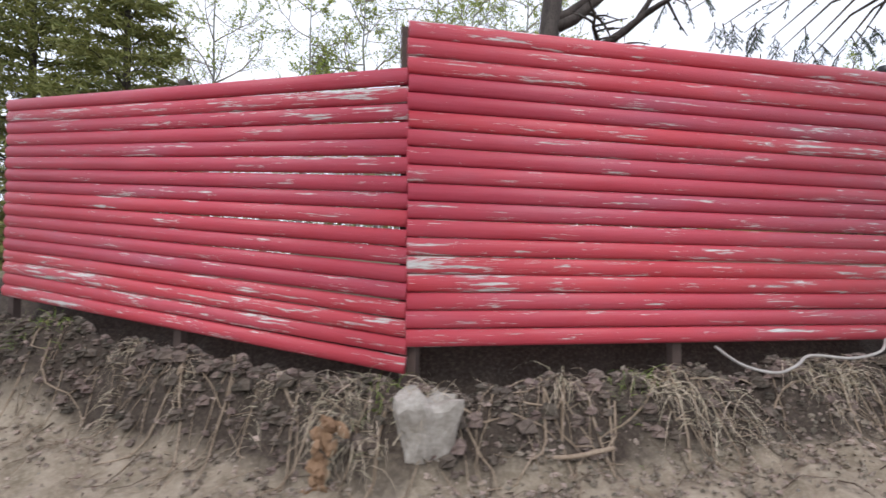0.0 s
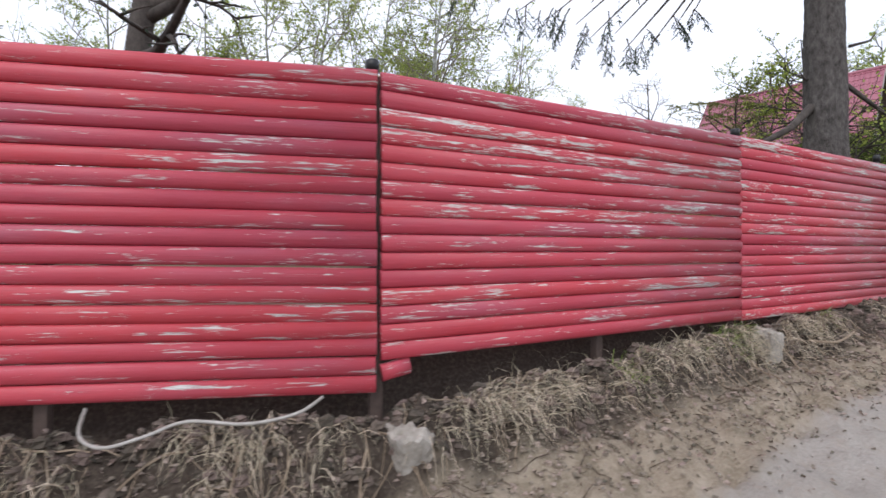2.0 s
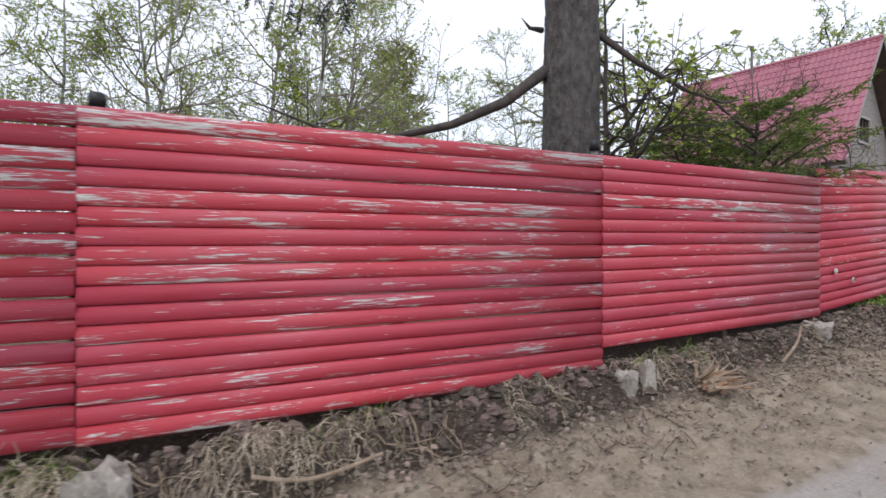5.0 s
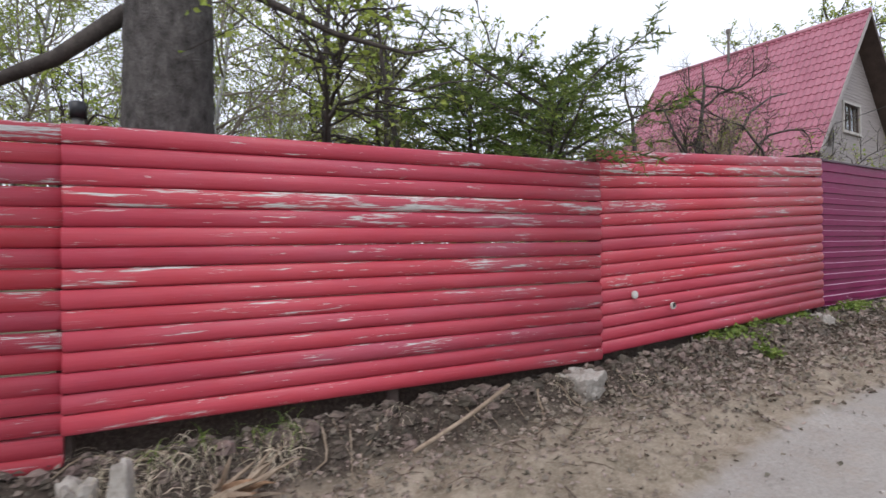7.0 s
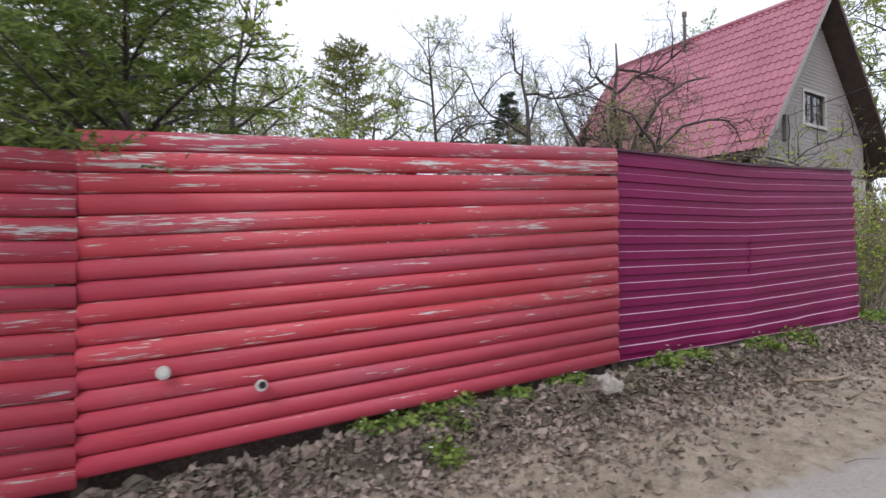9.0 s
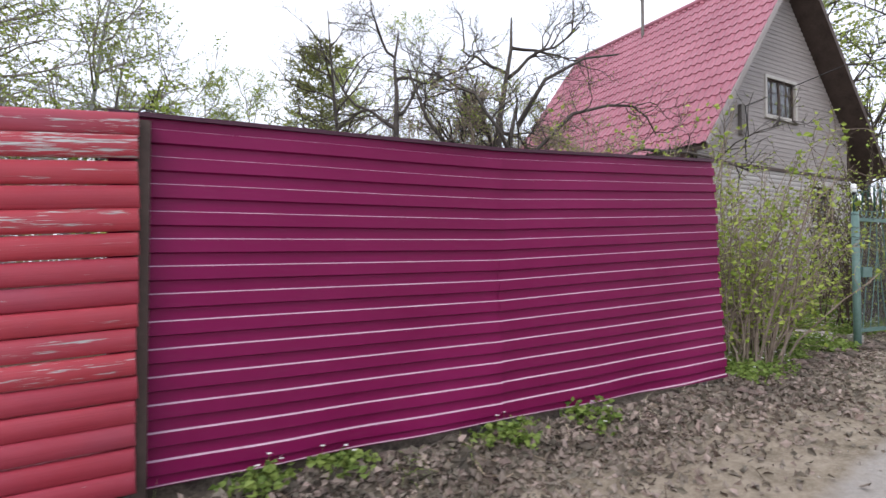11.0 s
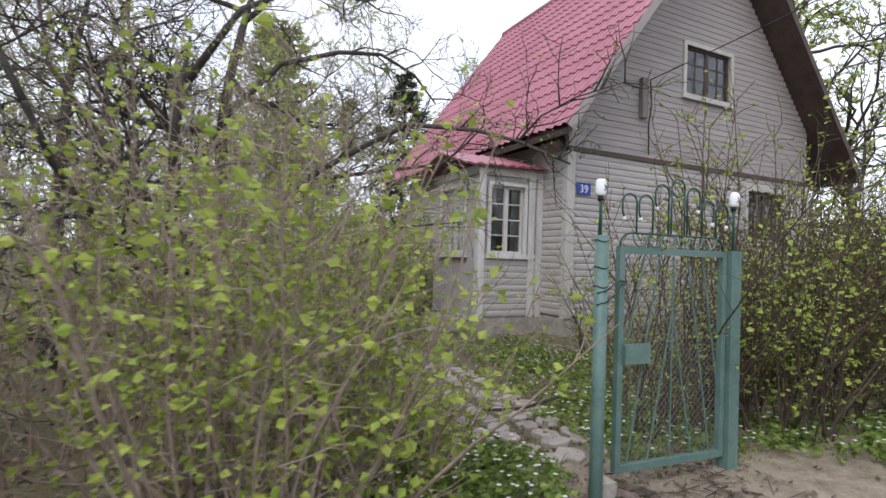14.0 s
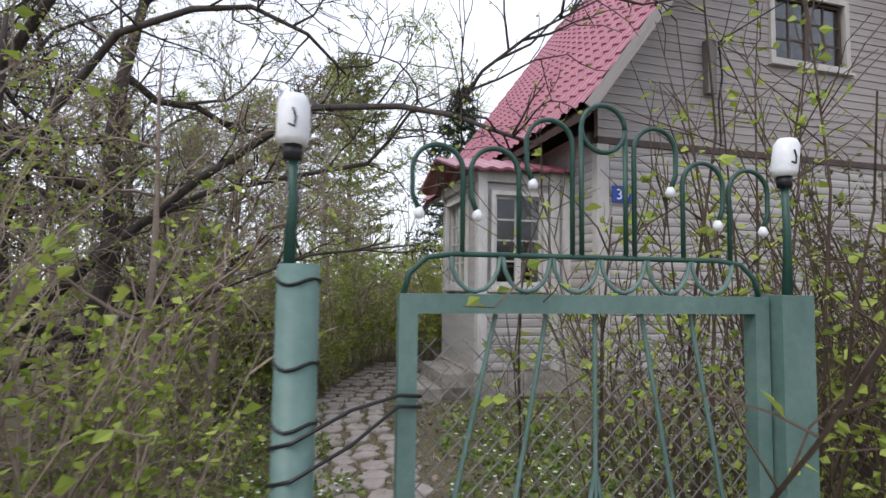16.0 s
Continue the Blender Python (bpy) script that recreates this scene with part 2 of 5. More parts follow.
def leaf_mat(name, dark, light, vary=0.35):
    m, n, l, b = material(name, 0.55, 0, 0.3)
    geo = n.new("ShaderNodeNewGeometry")
    col = ramp(n, l, geo.outputs["Random Per Island"], [(0.0, dark), (1.0, light)])
    l.new(col, b.inputs["Base Color"])
    tr = n.new("ShaderNodeBsdfTranslucent")
    l.new(col, tr.inputs["Color"])
    mx = n.new("ShaderNodeMixShader")
    mx.inputs[0].default_value = vary
    l.new(b.outputs[0], mx.inputs[1])
    l.new(tr.outputs[0], mx.inputs[2])
    l.new(mx.outputs[0], n["Material Output"].inputs["Surface"])
    return m


RED = red_paint()
PURPLE = purple_steel()
RIB_EDGE = simple("chalky_rib_edge", (0.42, 0.26, 0.35), (0.62, 0.46, 0.55), 5, 0.5, stretch=(1, 9, 9))
PURPLE_CAP = simple("dark_purple_steel", (0.035, 0.006, 0.016), (0.06, 0.01, 0.03), 6, 0.4)
ROOF = roof_paint()
SOIL = ground_soil()
GREYWOOD = simple("grey_wood", (0.10, 0.088, 0.078), (0.24, 0.22, 0.20), 6, 0.85, stretch=(1, 1, 0.15))
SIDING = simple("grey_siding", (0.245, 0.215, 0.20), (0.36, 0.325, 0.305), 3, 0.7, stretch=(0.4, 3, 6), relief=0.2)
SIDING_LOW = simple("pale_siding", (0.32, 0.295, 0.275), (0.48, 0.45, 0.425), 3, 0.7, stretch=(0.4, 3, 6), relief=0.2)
SASH_WHITE = simple("worn_white_paint", (0.42, 0.40, 0.37), (0.66, 0.64, 0.61), 6, 0.6, stretch=(1, 1, 0.3))
TRIM = simple("pale_trim", (0.36, 0.335, 0.30), (0.52, 0.49, 0.45), 4, 0.6, stretch=(1, 1, 0.3))
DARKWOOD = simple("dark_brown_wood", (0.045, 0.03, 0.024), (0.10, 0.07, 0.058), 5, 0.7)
CONCRETE = simple("concrete", (0.19, 0.165, 0.135), (0.45, 0.42, 0.375), 7, 0.9, relief=0.6, distance=0.02)
GREEN_PAINT = simple("green_paint", (0.070, 0.130, 0.112), (0.135, 0.215, 0.188), 7, 0.5, relief=0.2)
GREEN_DARK = simple("dark_green_paint", (0.010, 0.042, 0.032), (0.03, 0.085, 0.062), 8, 0.4)
WIRE = simple("steel_wire", (0.11, 0.11, 0.10), (0.22, 0.21, 0.195), 20, 0.6, 0.2)
BLACK = simple("black_plastic", (0.008, 0.008, 0.009), (0.02, 0.02, 0.022), 9, 0.4)
WHITE_PLASTIC = simple("white_plastic", (0.66, 0.67, 0.68), (0.82, 0.82, 0.82), 9, 0.35)
BLUE = simple("blue_enamel", (0.010, 0.045, 0.26), (0.015, 0.06, 0.32), 9, 0.3)
BARK = simple("bark", (0.026, 0.022, 0.020), (0.185, 0.168, 0.155), 17, 0.95, stretch=(1, 1, 0.55), relief=1.0, distance=0.07)
BARK_DARK = simple("dark_bark", (0.030, 0.025, 0.022), (0.105, 0.088, 0.076), 12, 0.95, stretch=(1, 1, 0.4), relief=0.7, distance=0.02)
TWIG = simple("grey_brown_twig", (0.16, 0.12, 0.093), (0.35, 0.28, 0.225), 6, 0.9)
BIRCH = simple("birch_bark", (0.10, 0.10, 0.09), (0.42, 0.43, 0.40), 5, 0.8, stretch=(1, 1, 1.6))
TWIG_DARK = simple("brown_twig", (0.045, 0.031, 0.023), (0.125, 0.09, 0.066), 6, 0.9)
PALE_TWIG = simple("pale_twig", (0.15, 0.13, 0.105), (0.30, 0.265, 0.22), 6, 0.9)
ROOT = simple("pale_root", (0.16, 0.115, 0.075), (0.38, 0.30, 0.22), 9, 0.9)
DRYGRASS = simple("dry_grass", (0.30, 0.25, 0.17), (0.56, 0.49, 0.37), 5, 0.9, vary=0.3)
LITTER = simple("dead_leaves", (0.105, 0.084, 0.066), (0.32, 0.265, 0.215), 3, 0.9, vary=0.45)
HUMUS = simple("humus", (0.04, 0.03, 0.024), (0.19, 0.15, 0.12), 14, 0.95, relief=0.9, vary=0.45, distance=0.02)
FLAG = simple("flagstone", (0.24, 0.205, 0.18), (0.43, 0.38, 0.345), 5, 0.9, relief=0.5)
CLOD = simple("earth_clods", (0.15, 0.12, 0.092), (0.36, 0.30, 0.24), 12, 0.95, relief=0.8, vary=0.3, distance=0.02)
PEBBLE = simple("pebbles", (0.16, 0.14, 0.12), (0.42, 0.39, 0.35), 9, 0.9, vary=0.4)
SPLINTER = simple("rotten_wood", (0.15, 0.082, 0.045), (0.42, 0.27, 0.16), 7, 0.9, stretch=(4, 4, 0.6), relief=0.7)
L_SPRING = leaf_mat("spring_leaf", (0.22, 0.31, 0.045), (0.44, 0.50, 0.11))
L_PALE = leaf_mat("birch_leaf", (0.23, 0.31, 0.05), (0.44, 0.50, 0.13))
L_HERB = leaf_mat("herb_leaf", (0.10, 0.165, 0.032), (0.28, 0.36, 0.09))
L_NEEDLE = leaf_mat("spruce_needle", (0.065, 0.11, 0.026), (0.21, 0.27, 0.06), 0.42)
L_NEEDLE_D = leaf_mat("dark_needle", (0.016, 0.034, 0.02), (0.045, 0.075, 0.04), 0.12)
L_OLIVE = leaf_mat("pine_needle", (0.13, 0.15, 0.045), (0.27, 0.27, 0.09), 0.3)
L_DULL = leaf_mat("olive_leaf", (0.07, 0.075, 0.02), (0.22, 0.22, 0.05), 0.25)
PETAL = leaf_mat("white_petal", (0.72, 0.73, 0.70), (0.84, 0.84, 0.82), 0.2)


# ---- ground ----
FENCE = [(-12.0, 8.9), (-3.1, 4.58), (-0.2, 3.10), (3.07, 3.34), (6.21, 4.85), (9.23, 6.38), (12.23, 8.09), (15.15, 9.92), (18.45, 12.19), (20.45, 13.87), (21.45, 14.50), (33.0, 22.4)]
BANK = [1.0, 1.03, 0.66, 0.55, 0.49, 0.41, 0.29, 0.27, 0.10, 0.0, 0.0, 0.0]


def plane_z(x, y):
    return -0.02 + 0.066 * (0.83 * x + 0.56 * y)


def by_fence(x, y):
    """Distance from the fence's line, towards the road, and the bank's height there."""
    best, out = 1e9, (0, 0)
    for (x0, y0), (x1, y1), h0, h1 in zip(FENCE, FENCE[1:], BANK, BANK[1:]):
        ex, ey = x1 - x0, y1 - y0
        L2 = ex * ex + ey * ey
        k = max(0.0, min(1.0, ((x - x0) * ex + (y - y0) * ey) / L2))
        dx, dy = x - x0 - k * ex, y - y0 - k * ey
        d = dx * dx + dy * dy
        if d < best:
            best = d
            out = (math.sqrt(d) * (1 if (x - x0) * ey - (y - y0) * ex > 0 else -1), h0 + (h1 - h0) * k)
    return out


def smooth(a, b, x):
    k = max(0.0, min(1.0, (x - a) / (b - a)))
    return k * k * (3 - 2 * k)


def ground_z(x, y, rough=True):
    d, h = by_fence(x, y)
    wob = noise.noise(Vector((x * 1.3, y * 1.3, 3.0))) * 0.12 if rough else 0.0
    dd = d + wob
    face = 1 - 0.62 * smooth(0.02, 0.34, dd) - 0.38 * smooth(0.25, 1.5, dd)
    z = plane_z(x, y) + h * face * smooth(-40, -12, d)
    if d < 0:
        z += 0.26 * smooth(0.04, 0.30, -d) * min(1.0, h * 4) - 0.1 * smooth(1.5, 6, -d) * min(1.0, h * 4)
    z -= 0.30 * math.exp(-(((d + 0.20) / 0.13) ** 2)) * min(1.0, h * 2.0)
    z -= 0.03 * math.exp(-(((d + 0.04) / 0.05) ** 2)) * min(1.0, h * 2.2)
    if rough:
        near = smooth(2.0, 0.7, d) * smooth(-3, -0.2, d)
        lump = noise.noise(Vector((x * 3.1, y * 3.1, 1))) * 0.05 + noise.noise(Vector((x * 8, y * 8, 5))) * 0.045 + noise.noise(Vector((x * 19, y * 19, 9))) * 0.022 - abs(noise.noise(Vector((x * 5.3, y * 5.3, 14)))) * 0.06 + 0.015
        z += lump * (0.25 + 0.9 * near) * (0.10 + min(1.1, h * 2.0)) + noise.noise(Vector((x * 0.5, y * 0.5, 7))) * 0.03
        if d > 1.2:
            z += noise.noise(Vector((x * 5, y * 5, 2))) * 0.006
    return z


def spread(lo, hi, step, far, grow=1.35):
    """Even steps from lo to hi, growing steps out to far on both sides."""
    mid = [lo + i * (hi - lo) / round((hi - lo) / step) for i in range(round((hi - lo) / step) + 1)]
    out_hi, out_lo, s = [], [], step
    while not out_hi or out_hi[-1] < far:
        s *= grow
        out_hi.append((out_hi[-1] if out_hi else hi) + s)
        out_lo.append((out_lo[-1] if out_lo else lo) - s)
    return out_lo[::-1] + mid + out_hi


def build_ground():
    ca, sa = math.cos(radians(31)), math.sin(radians(31))
    A, B = spread(-4, 30, 0.08, 1500), spread(-1.4, 5.6, 0.06, 1500)
    g = Geo()
    zone = []
    for b in B:
        for a in A:
            x, y = a * ca - b * sa, a * sa + b * ca
            close = -60 < a < 60 and -30 < b < 40
            z = ground_z(x, y) - plane_z(x, y) + plane_z(max(-14, min(30, x)), max(-8, min(22, y))) if close else plane_z(max(-14, min(30, x)), max(-8, min(22, y)))
            g.v.append((x, y, z))
            d, h = by_fence(x, y)
            # Third channel: dark humus by the fence, reaching back into the shaded hollow.
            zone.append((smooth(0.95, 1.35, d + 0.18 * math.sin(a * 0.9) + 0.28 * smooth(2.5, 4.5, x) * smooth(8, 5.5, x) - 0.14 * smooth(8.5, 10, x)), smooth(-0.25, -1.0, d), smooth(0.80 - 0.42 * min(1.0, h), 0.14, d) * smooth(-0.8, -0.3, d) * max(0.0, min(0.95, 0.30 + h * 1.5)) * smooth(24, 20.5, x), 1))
    k = len(A)
    for j in range(len(B) - 1):
        for i in range(k - 1):
            n = j * k + i
            g.f.append((n, n + 1, n + k + 1, n + k))
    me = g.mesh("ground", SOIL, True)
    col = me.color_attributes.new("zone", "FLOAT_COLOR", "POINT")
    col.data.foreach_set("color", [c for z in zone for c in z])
    ob = new("ground", me)
    tagged(ob, "gravel road with brown earth bank and mossy garden soil", "ground", kind="structure")


build_ground()


# ---- red plank fence ----
def plank_profile(h, bulge=0.022):
    front = [((0.004 if t in (0.0, 1.0) else -0.008) - bulge * math.sin(math.pi * t) ** 0.62, h * t) for t in (0.0, 0.045, 0.16, 0.32, 0.5, 0.68, 0.84, 0.955, 1.0)]
    return front + [(0.012, h), (0.012, 0)]


def fence_panel(a, b, bottom, top, rows, rng, label, wear=0.0, bare_rows=(), gaps=()):
    """A panel from a to b; bottom and top give the heights at both ends."""
    ax, ay = a
    length = math.hypot(b[0] - ax, b[1] - ay)
    yaw = math.degrees(math.atan2(b[1] - ay, b[0] - ax))
    base = min(bottom)
    p = thing("plank_fence", pose(ax, ay, base, 0, 0, yaw), label, "fence", "red fence panels")
    g = Geo()
    pitch = ((top[0] - bottom[0]) + (top[1] - bottom[1])) / 2 / rows
    g.extrude(plank_profile(pitch * 1.0), length)
    me = g.mesh("plank", RED, True)
    for i in range(rows):
        k = i / rows
        z0 = bottom[0] - base + (top[0] - bottom[0]) * k
        z1 = bottom[1] - base + (top[1] - bottom[1]) * k
        slope = math.degrees(math.atan2(z1 - z0, length)) + rng.gauss(0, 0.06)
        m = pose(rng.uniform(-0.004, 0.004), rng.uniform(-0.004, 0.004), z0, rng.gauss(0, 1.4), -slope, 0)
        m = m @ Matrix.Diagonal((1, 1, (0.955 if i in gaps else 0.992) * ((top[0] - bottom[0]) / rows / pitch * 0.5 + (top[1] - bottom[1]) / rows / pitch * 0.5), 1))
        pl = part("plank", me, RED, p, m=m)
        pl["wear"] = wear + (0.042 if i in bare_rows else 0.0)
    for x in (0.0, length * 0.5, length):
        q = Geo()
        q.box((x - 0.03, 0.035, -0.6), (x + 0.03, 0.09, top[1 if x > length / 2 else 0] - base - 0.02))
        part("post", q, DARKWOOD, p, "dark weathered wooden post")
    return p


rng = random.Random(4)
RED_LABEL = "red painted half-log plank fence panel with flaking paint"
fence_panel((-3.10, 4.58), (-0.180, 3.097), (1.13, 0.795), (2.60, 2.45), 17, rng, RED_LABEL, gaps=(9,), wear=-0.006, bare_rows=(14, 15))
fence_panel((-0.19, 3.10), (3.065, 3.335), (0.94, 0.913), (2.706, 2.649), 18, rng, RED_LABEL, gaps=(11,), wear=-0.014, bare_rows=())
fence_panel((3.088, 3.35), (6.212, 4.853), (1.08, 1.075), (2.645, 2.71), 16, rng, RED_LABEL, wear=0.0, bare_rows=(12, 9, 15))
fence_panel((6.215, 4.853), (9.237, 6.385), (1.07, 1.075), (2.71, 2.765), 17, rng, RED_LABEL, wear=-0.014, bare_rows=(2, 6, 12, 16))
fence_panel((9.240, 6.372), (12.238, 8.092), (1.259, 1.288), (2.766, 2.849), 15, rng, RED_LABEL, wear=-0.010, bare_rows=(10, 11, 14))
fence_panel((12.235, 8.10), (15.15, 9.92), (1.33, 1.519), (2.944, 3.175), 16, rng, RED_LABEL + ", two holes", wear=-0.03, bare_rows=(14, 15))


# ---- purple steel fence ----
def steel_panel(a, b, bottom, top, label, skew=0.0):
    length = math.hypot(b[0] - a[0], b[1] - a[1])
    yaw = math.degrees(math.atan2(b[1] - a[1], b[0] - a[0]))
    base = min(bottom)
    p = thing("steel_fence", pose(*a, base, 0, 0, yaw), label, "fence", "purple steel fence panels")
    pitch = 0.1262
    prof, edge = [(0.0, 0.0)], []
    for i in range(15):
        for q, y in ((i + 0.42, 0.0), (i + 0.458, -0.018), (i + 0.92, -0.018), (i + 0.975, 0.0)):
            if y < 0 and q < i + 0.5:
                edge.append(len(prof) - 1)
            prof.append((q, y))
    g = Geo()
    cols = 24
    for q, y in prof:
        for c in range(cols + 1):
            k = c / cols
            lo, hi = bottom[0] + (bottom[1] - bottom[0]) * k - base, top[0] + (top[1] - top[0]) * k - base
            z = max(lo, hi - q * pitch)
            wave = 0.005 * math.sin(k * 9 + q * 0.7) + 0.015 * math.exp(-(z - lo) * 5) * math.sin(k * 14) * math.sin(math.pi * k)
            g.v.append((length * k + skew * k * (hi - z), y + wave, z))
    for j in range(len(prof) - 1):
        for c in range(cols):
            n = j * (cols + 1) + c
            g.f.append((n, n + cols + 1, n + cols + 2, n + 1))
    me = g.mesh("sheet", PURPLE)
    me.materials.append(RIB_EDGE)
    for j in edge:
        for c in range(cols):
            me.polygons[j * cols + c].material_index = 1
    sheet = part("sheet", me, PURPLE, p)
    solid = sheet.modifiers.new("thickness", "SOLIDIFY")
    solid.thickness, solid.offset = 0.0015, 1
    cap = Geo()
    slope = math.degrees(math.atan2(top[1] - top[0], length))
    cap.box((0, -0.022, -0.006), (length, 0.03, 0.014))
    part("cap", cap, PURPLE_CAP, p, "dark folded steel cap", m=pose(0, 0, top[0] - base, 0, -slope, 0))
    for x in (0.1, length - 0.1):
        q = Geo()
        q.box((x - 0.03, 0.012, -0.6), (x + 0.03, 0.07, top[0] - base - 0.03))
        part("post", q, GREYWOOD, p)
    return p


steel_panel((14.98, 9.93), (16.72, 11.075), (1.50, 1.55), (3.185, 3.218), "purple ribbed steel sheet fence panel, slightly dented")
steel_panel((16.70, 11.064), (18.40, 12.155), (1.55, 1.604), (3.218, 3.32), "purple ribbed steel sheet fence panel with slanting end", 0.075)


# ---- house ----
HYAW = 34.5
HOUSE = pose(20.733, 18.954, 1.80, 0, 0, HYAW)
HW, HD, EAVE_U, EAVE_Z, APEX_Z, HB, HF = 6.0, 6.1, -0.45, 2.98, 7.6, 6.6, -0.55
EAVE_RIGHT = -0.85


house = thing("house", HOUSE, "old grey wooden house with steep red metal tile roof", "house")


def wall_with_holes(lo, hi, holes, y0, y1):
    """A wall along x with openings (x0, z0, x1, z1)."""
    g = Geo()
    xs = sorted({lo[0], hi[0], *(h[0] for h in holes), *(h[2] for h in holes)})
    for xa, xb in zip(xs, xs[1:]):
        cuts = sorted((h[1], h[3]) for h in holes if h[0] <= xa and h[2] >= xb)
        z = lo[1]
        for za, zb in [*cuts, (hi[1], hi[1])]:
            if za > z:
                g.box((xa, y0, z), (xb, y1, za))
            z = zb
    return g


WIN_UP, WIN_LOW = (2.47, 4.07, 3.62, 4.90), (4.18, 1.66, 5.27, 2.55)
part("wall", wall_with_holes((0, 0.30), (HW, 2.80), [WIN_LOW], 0.03, 0.22), SIDING_LOW, house)
g = Geo()
for u0, u1 in ((0.0, 0.19), (HW - 0.19, HW)):
    g.box((u0, 0.22, 0.30), (u1, HD, 2.98))
g.box((0.19, HD - 0.19, 0.30), (HW - 0.19, HD, 2.98))
part("wall", g, SIDING_LOW, house)
g = Geo()
g.box((-0.03, -0.02, -0.7), (HW + 0.03, HD + 0.02, 0.28))
part("foundation", g, CONCRETE, house, "grey concrete foundation")
# gable wall: a board row at a time, split round the window
for i in range(46):
    z0 = 2.86 + i * 0.1
    left, right = ((APEX_Z - 0.12 - z0) / (APEX_Z - EAVE_Z) * (HW / 2 - e) - 0.06 for e in (EAVE_U, EAVE_RIGHT))
    if left < 0.1:
        break
    spans = [(max(0, HW / 2 - left), min(HW, HW / 2 + right))]
    if WIN_UP[1] - 0.09 < z0 < WIN_UP[3] + 0.0:
        spans = [(spans[0][0], WIN_UP[0]), (WIN_UP[2], spans[0][1])]
    for u0, u1 in spans:
        if u1 - u0 > 0.03:
            g = Geo()
            g.extrude([(-0.018, 0), (-0.015, 0.008), (-0.008, 0.099), (0.06, 0.099), (0.06, 0)], u1 - u0)
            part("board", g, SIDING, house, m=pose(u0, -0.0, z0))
for i in range(25):
    z0 = 0.30 + i * 0.1
    spans = [(0.14, HW - 0.02)]
    if WIN_LOW[1] - 0.09 < z0 < WIN_LOW[3]:
        spans = [(0.14, WIN_LOW[0]), (WIN_LOW[2], HW - 0.02)]
    for u0, u1 in spans:
        g = Geo()
        g.extrude([(-0.014, 0), (-0.024, 0.016), (-0.028, 0.05), (-0.024, 0.085), (-0.014, 0.098), (0.028, 0.098), (0.028, 0)], u1 - u0)
        part("board", g, SIDING_LOW, house, m=pose(u0, 0, z0), smooth=False)
for i in range(25):
    g = Geo()
    g.extrude([(-0.014, 0), (-0.024, 0.016), (-0.028, 0.05), (-0.024, 0.085), (-0.014, 0.098), (-0.002, 0.098), (-0.002, 0)], 0.56)
    part("board", g, SIDING_LOW, house, m=pose(0, 0.58, 0.30 + i * 0.1, 0, 0, -90))
g = Geo()
g.box((-0.02, -0.05, 2.78), (HW + 0.02, 0.05, 2.855))
part("band", g, DARKWOOD, house, "dark wooden band between the storeys")
for u in (-0.03, HW - 0.10):
    g = Geo()
    g.box((u, -0.045, 0.28), (u + 0.15, 0.06, 2.775))
    part("corner_board", g, TRIM, house, "pale corner board")


def roof_side(flip):
    """One slope of pressed metal tiles: waves across, a step at each course."""
    g = Geo()
    eave = EAVE_RIGHT if flip else EAVE_U
    run = math.hypot(HW / 2 - eave, APEX_Z - EAVE_Z)
    du, dz = (HW / 2 - eave) / run, (APEX_Z - EAVE_Z) / run
    rows = []
    course = 0.35
    n = int(run / course) + 1
    for i in range(n):
        for k in (0.0, 0.06, 0.5, 0.98):
            s = (i + k) * course
            if s < run:
                rows.append((s, 0.022 * (1 - k)))
    rows.append((run, 0.0))
    cols = int((HB - HF) / 0.0305)
    for s, lift in rows:
        for c in range(cols + 1):
            v = HF + (HB - HF) * c / cols
            w = math.sin(2 * math.pi * v / 0.183)
            h = lift + 0.024 * (w if w > -0.4 else -0.4) + 0.03
            u, z = eave + du * s - dz * h, EAVE_Z + dz * s + du * h
            g.v.append((HW - u if flip else u, v, z))
    for j in range(len(rows) - 1):
        for c in range(cols):
            a = j * (cols + 1) + c
            q = (a, a + cols + 1, a + cols + 2, a + 1)
            g.f.append(q if flip else q[::-1])
    return g


for flip in (False, True):
    part("roof", roof_side(flip), ROOF, house, "red metal tile roof slope", smooth=False)
    g = Geo()
    uu = (lambda u: HW - u) if flip else (lambda u: u)
    eave = EAVE_RIGHT if flip else EAVE_U
    a, b = (eave, EAVE_Z), (HW / 2, APEX_Z)
    for lo, hi in ((HF, HB),):
        pts = [(uu(a[0]), lo, a[1] - 0.03), (uu(b[0]), lo, b[1] - 0.03), (uu(b[0]), lo, b[1] - 0.12), (uu(a[0] + 0.02), lo, a[1] - 0.10)]
        n = len(g.v)
        g.v += pts + [(x, hi, z) for x, _, z in pts]
        g.f += [(n, n + 1, n + 2, n + 3), (n + 7, n + 6, n + 5, n + 4), (n, n + 4, n + 5, n + 1), (n + 3, n + 2, n + 6, n + 7), (n, n + 3, n + 7, n + 4)]
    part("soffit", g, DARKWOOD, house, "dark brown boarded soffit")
    g = Geo()
    ang = math.degrees(math.atan2(APEX_Z - EAVE_Z, HW / 2 - eave))
    run = math.hypot(HW / 2 - eave, APEX_Z - EAVE_Z)
    g.box((0, HF - 0.02, -0.08), (run + 0.02, HF, 0.035))
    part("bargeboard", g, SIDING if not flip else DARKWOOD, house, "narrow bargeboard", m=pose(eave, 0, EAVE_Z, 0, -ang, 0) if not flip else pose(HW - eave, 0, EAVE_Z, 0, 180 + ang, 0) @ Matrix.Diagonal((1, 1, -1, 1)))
g = Geo()
g.tube([(HW / 2, HF - 0.02, APEX_Z + 0.035), (HW / 2, HB + 0.02, APEX_Z + 0.035)], [0.09, 0.09], 10)
part("ridge_cap", g, ROOF, house, smooth=True)
g = Geo()
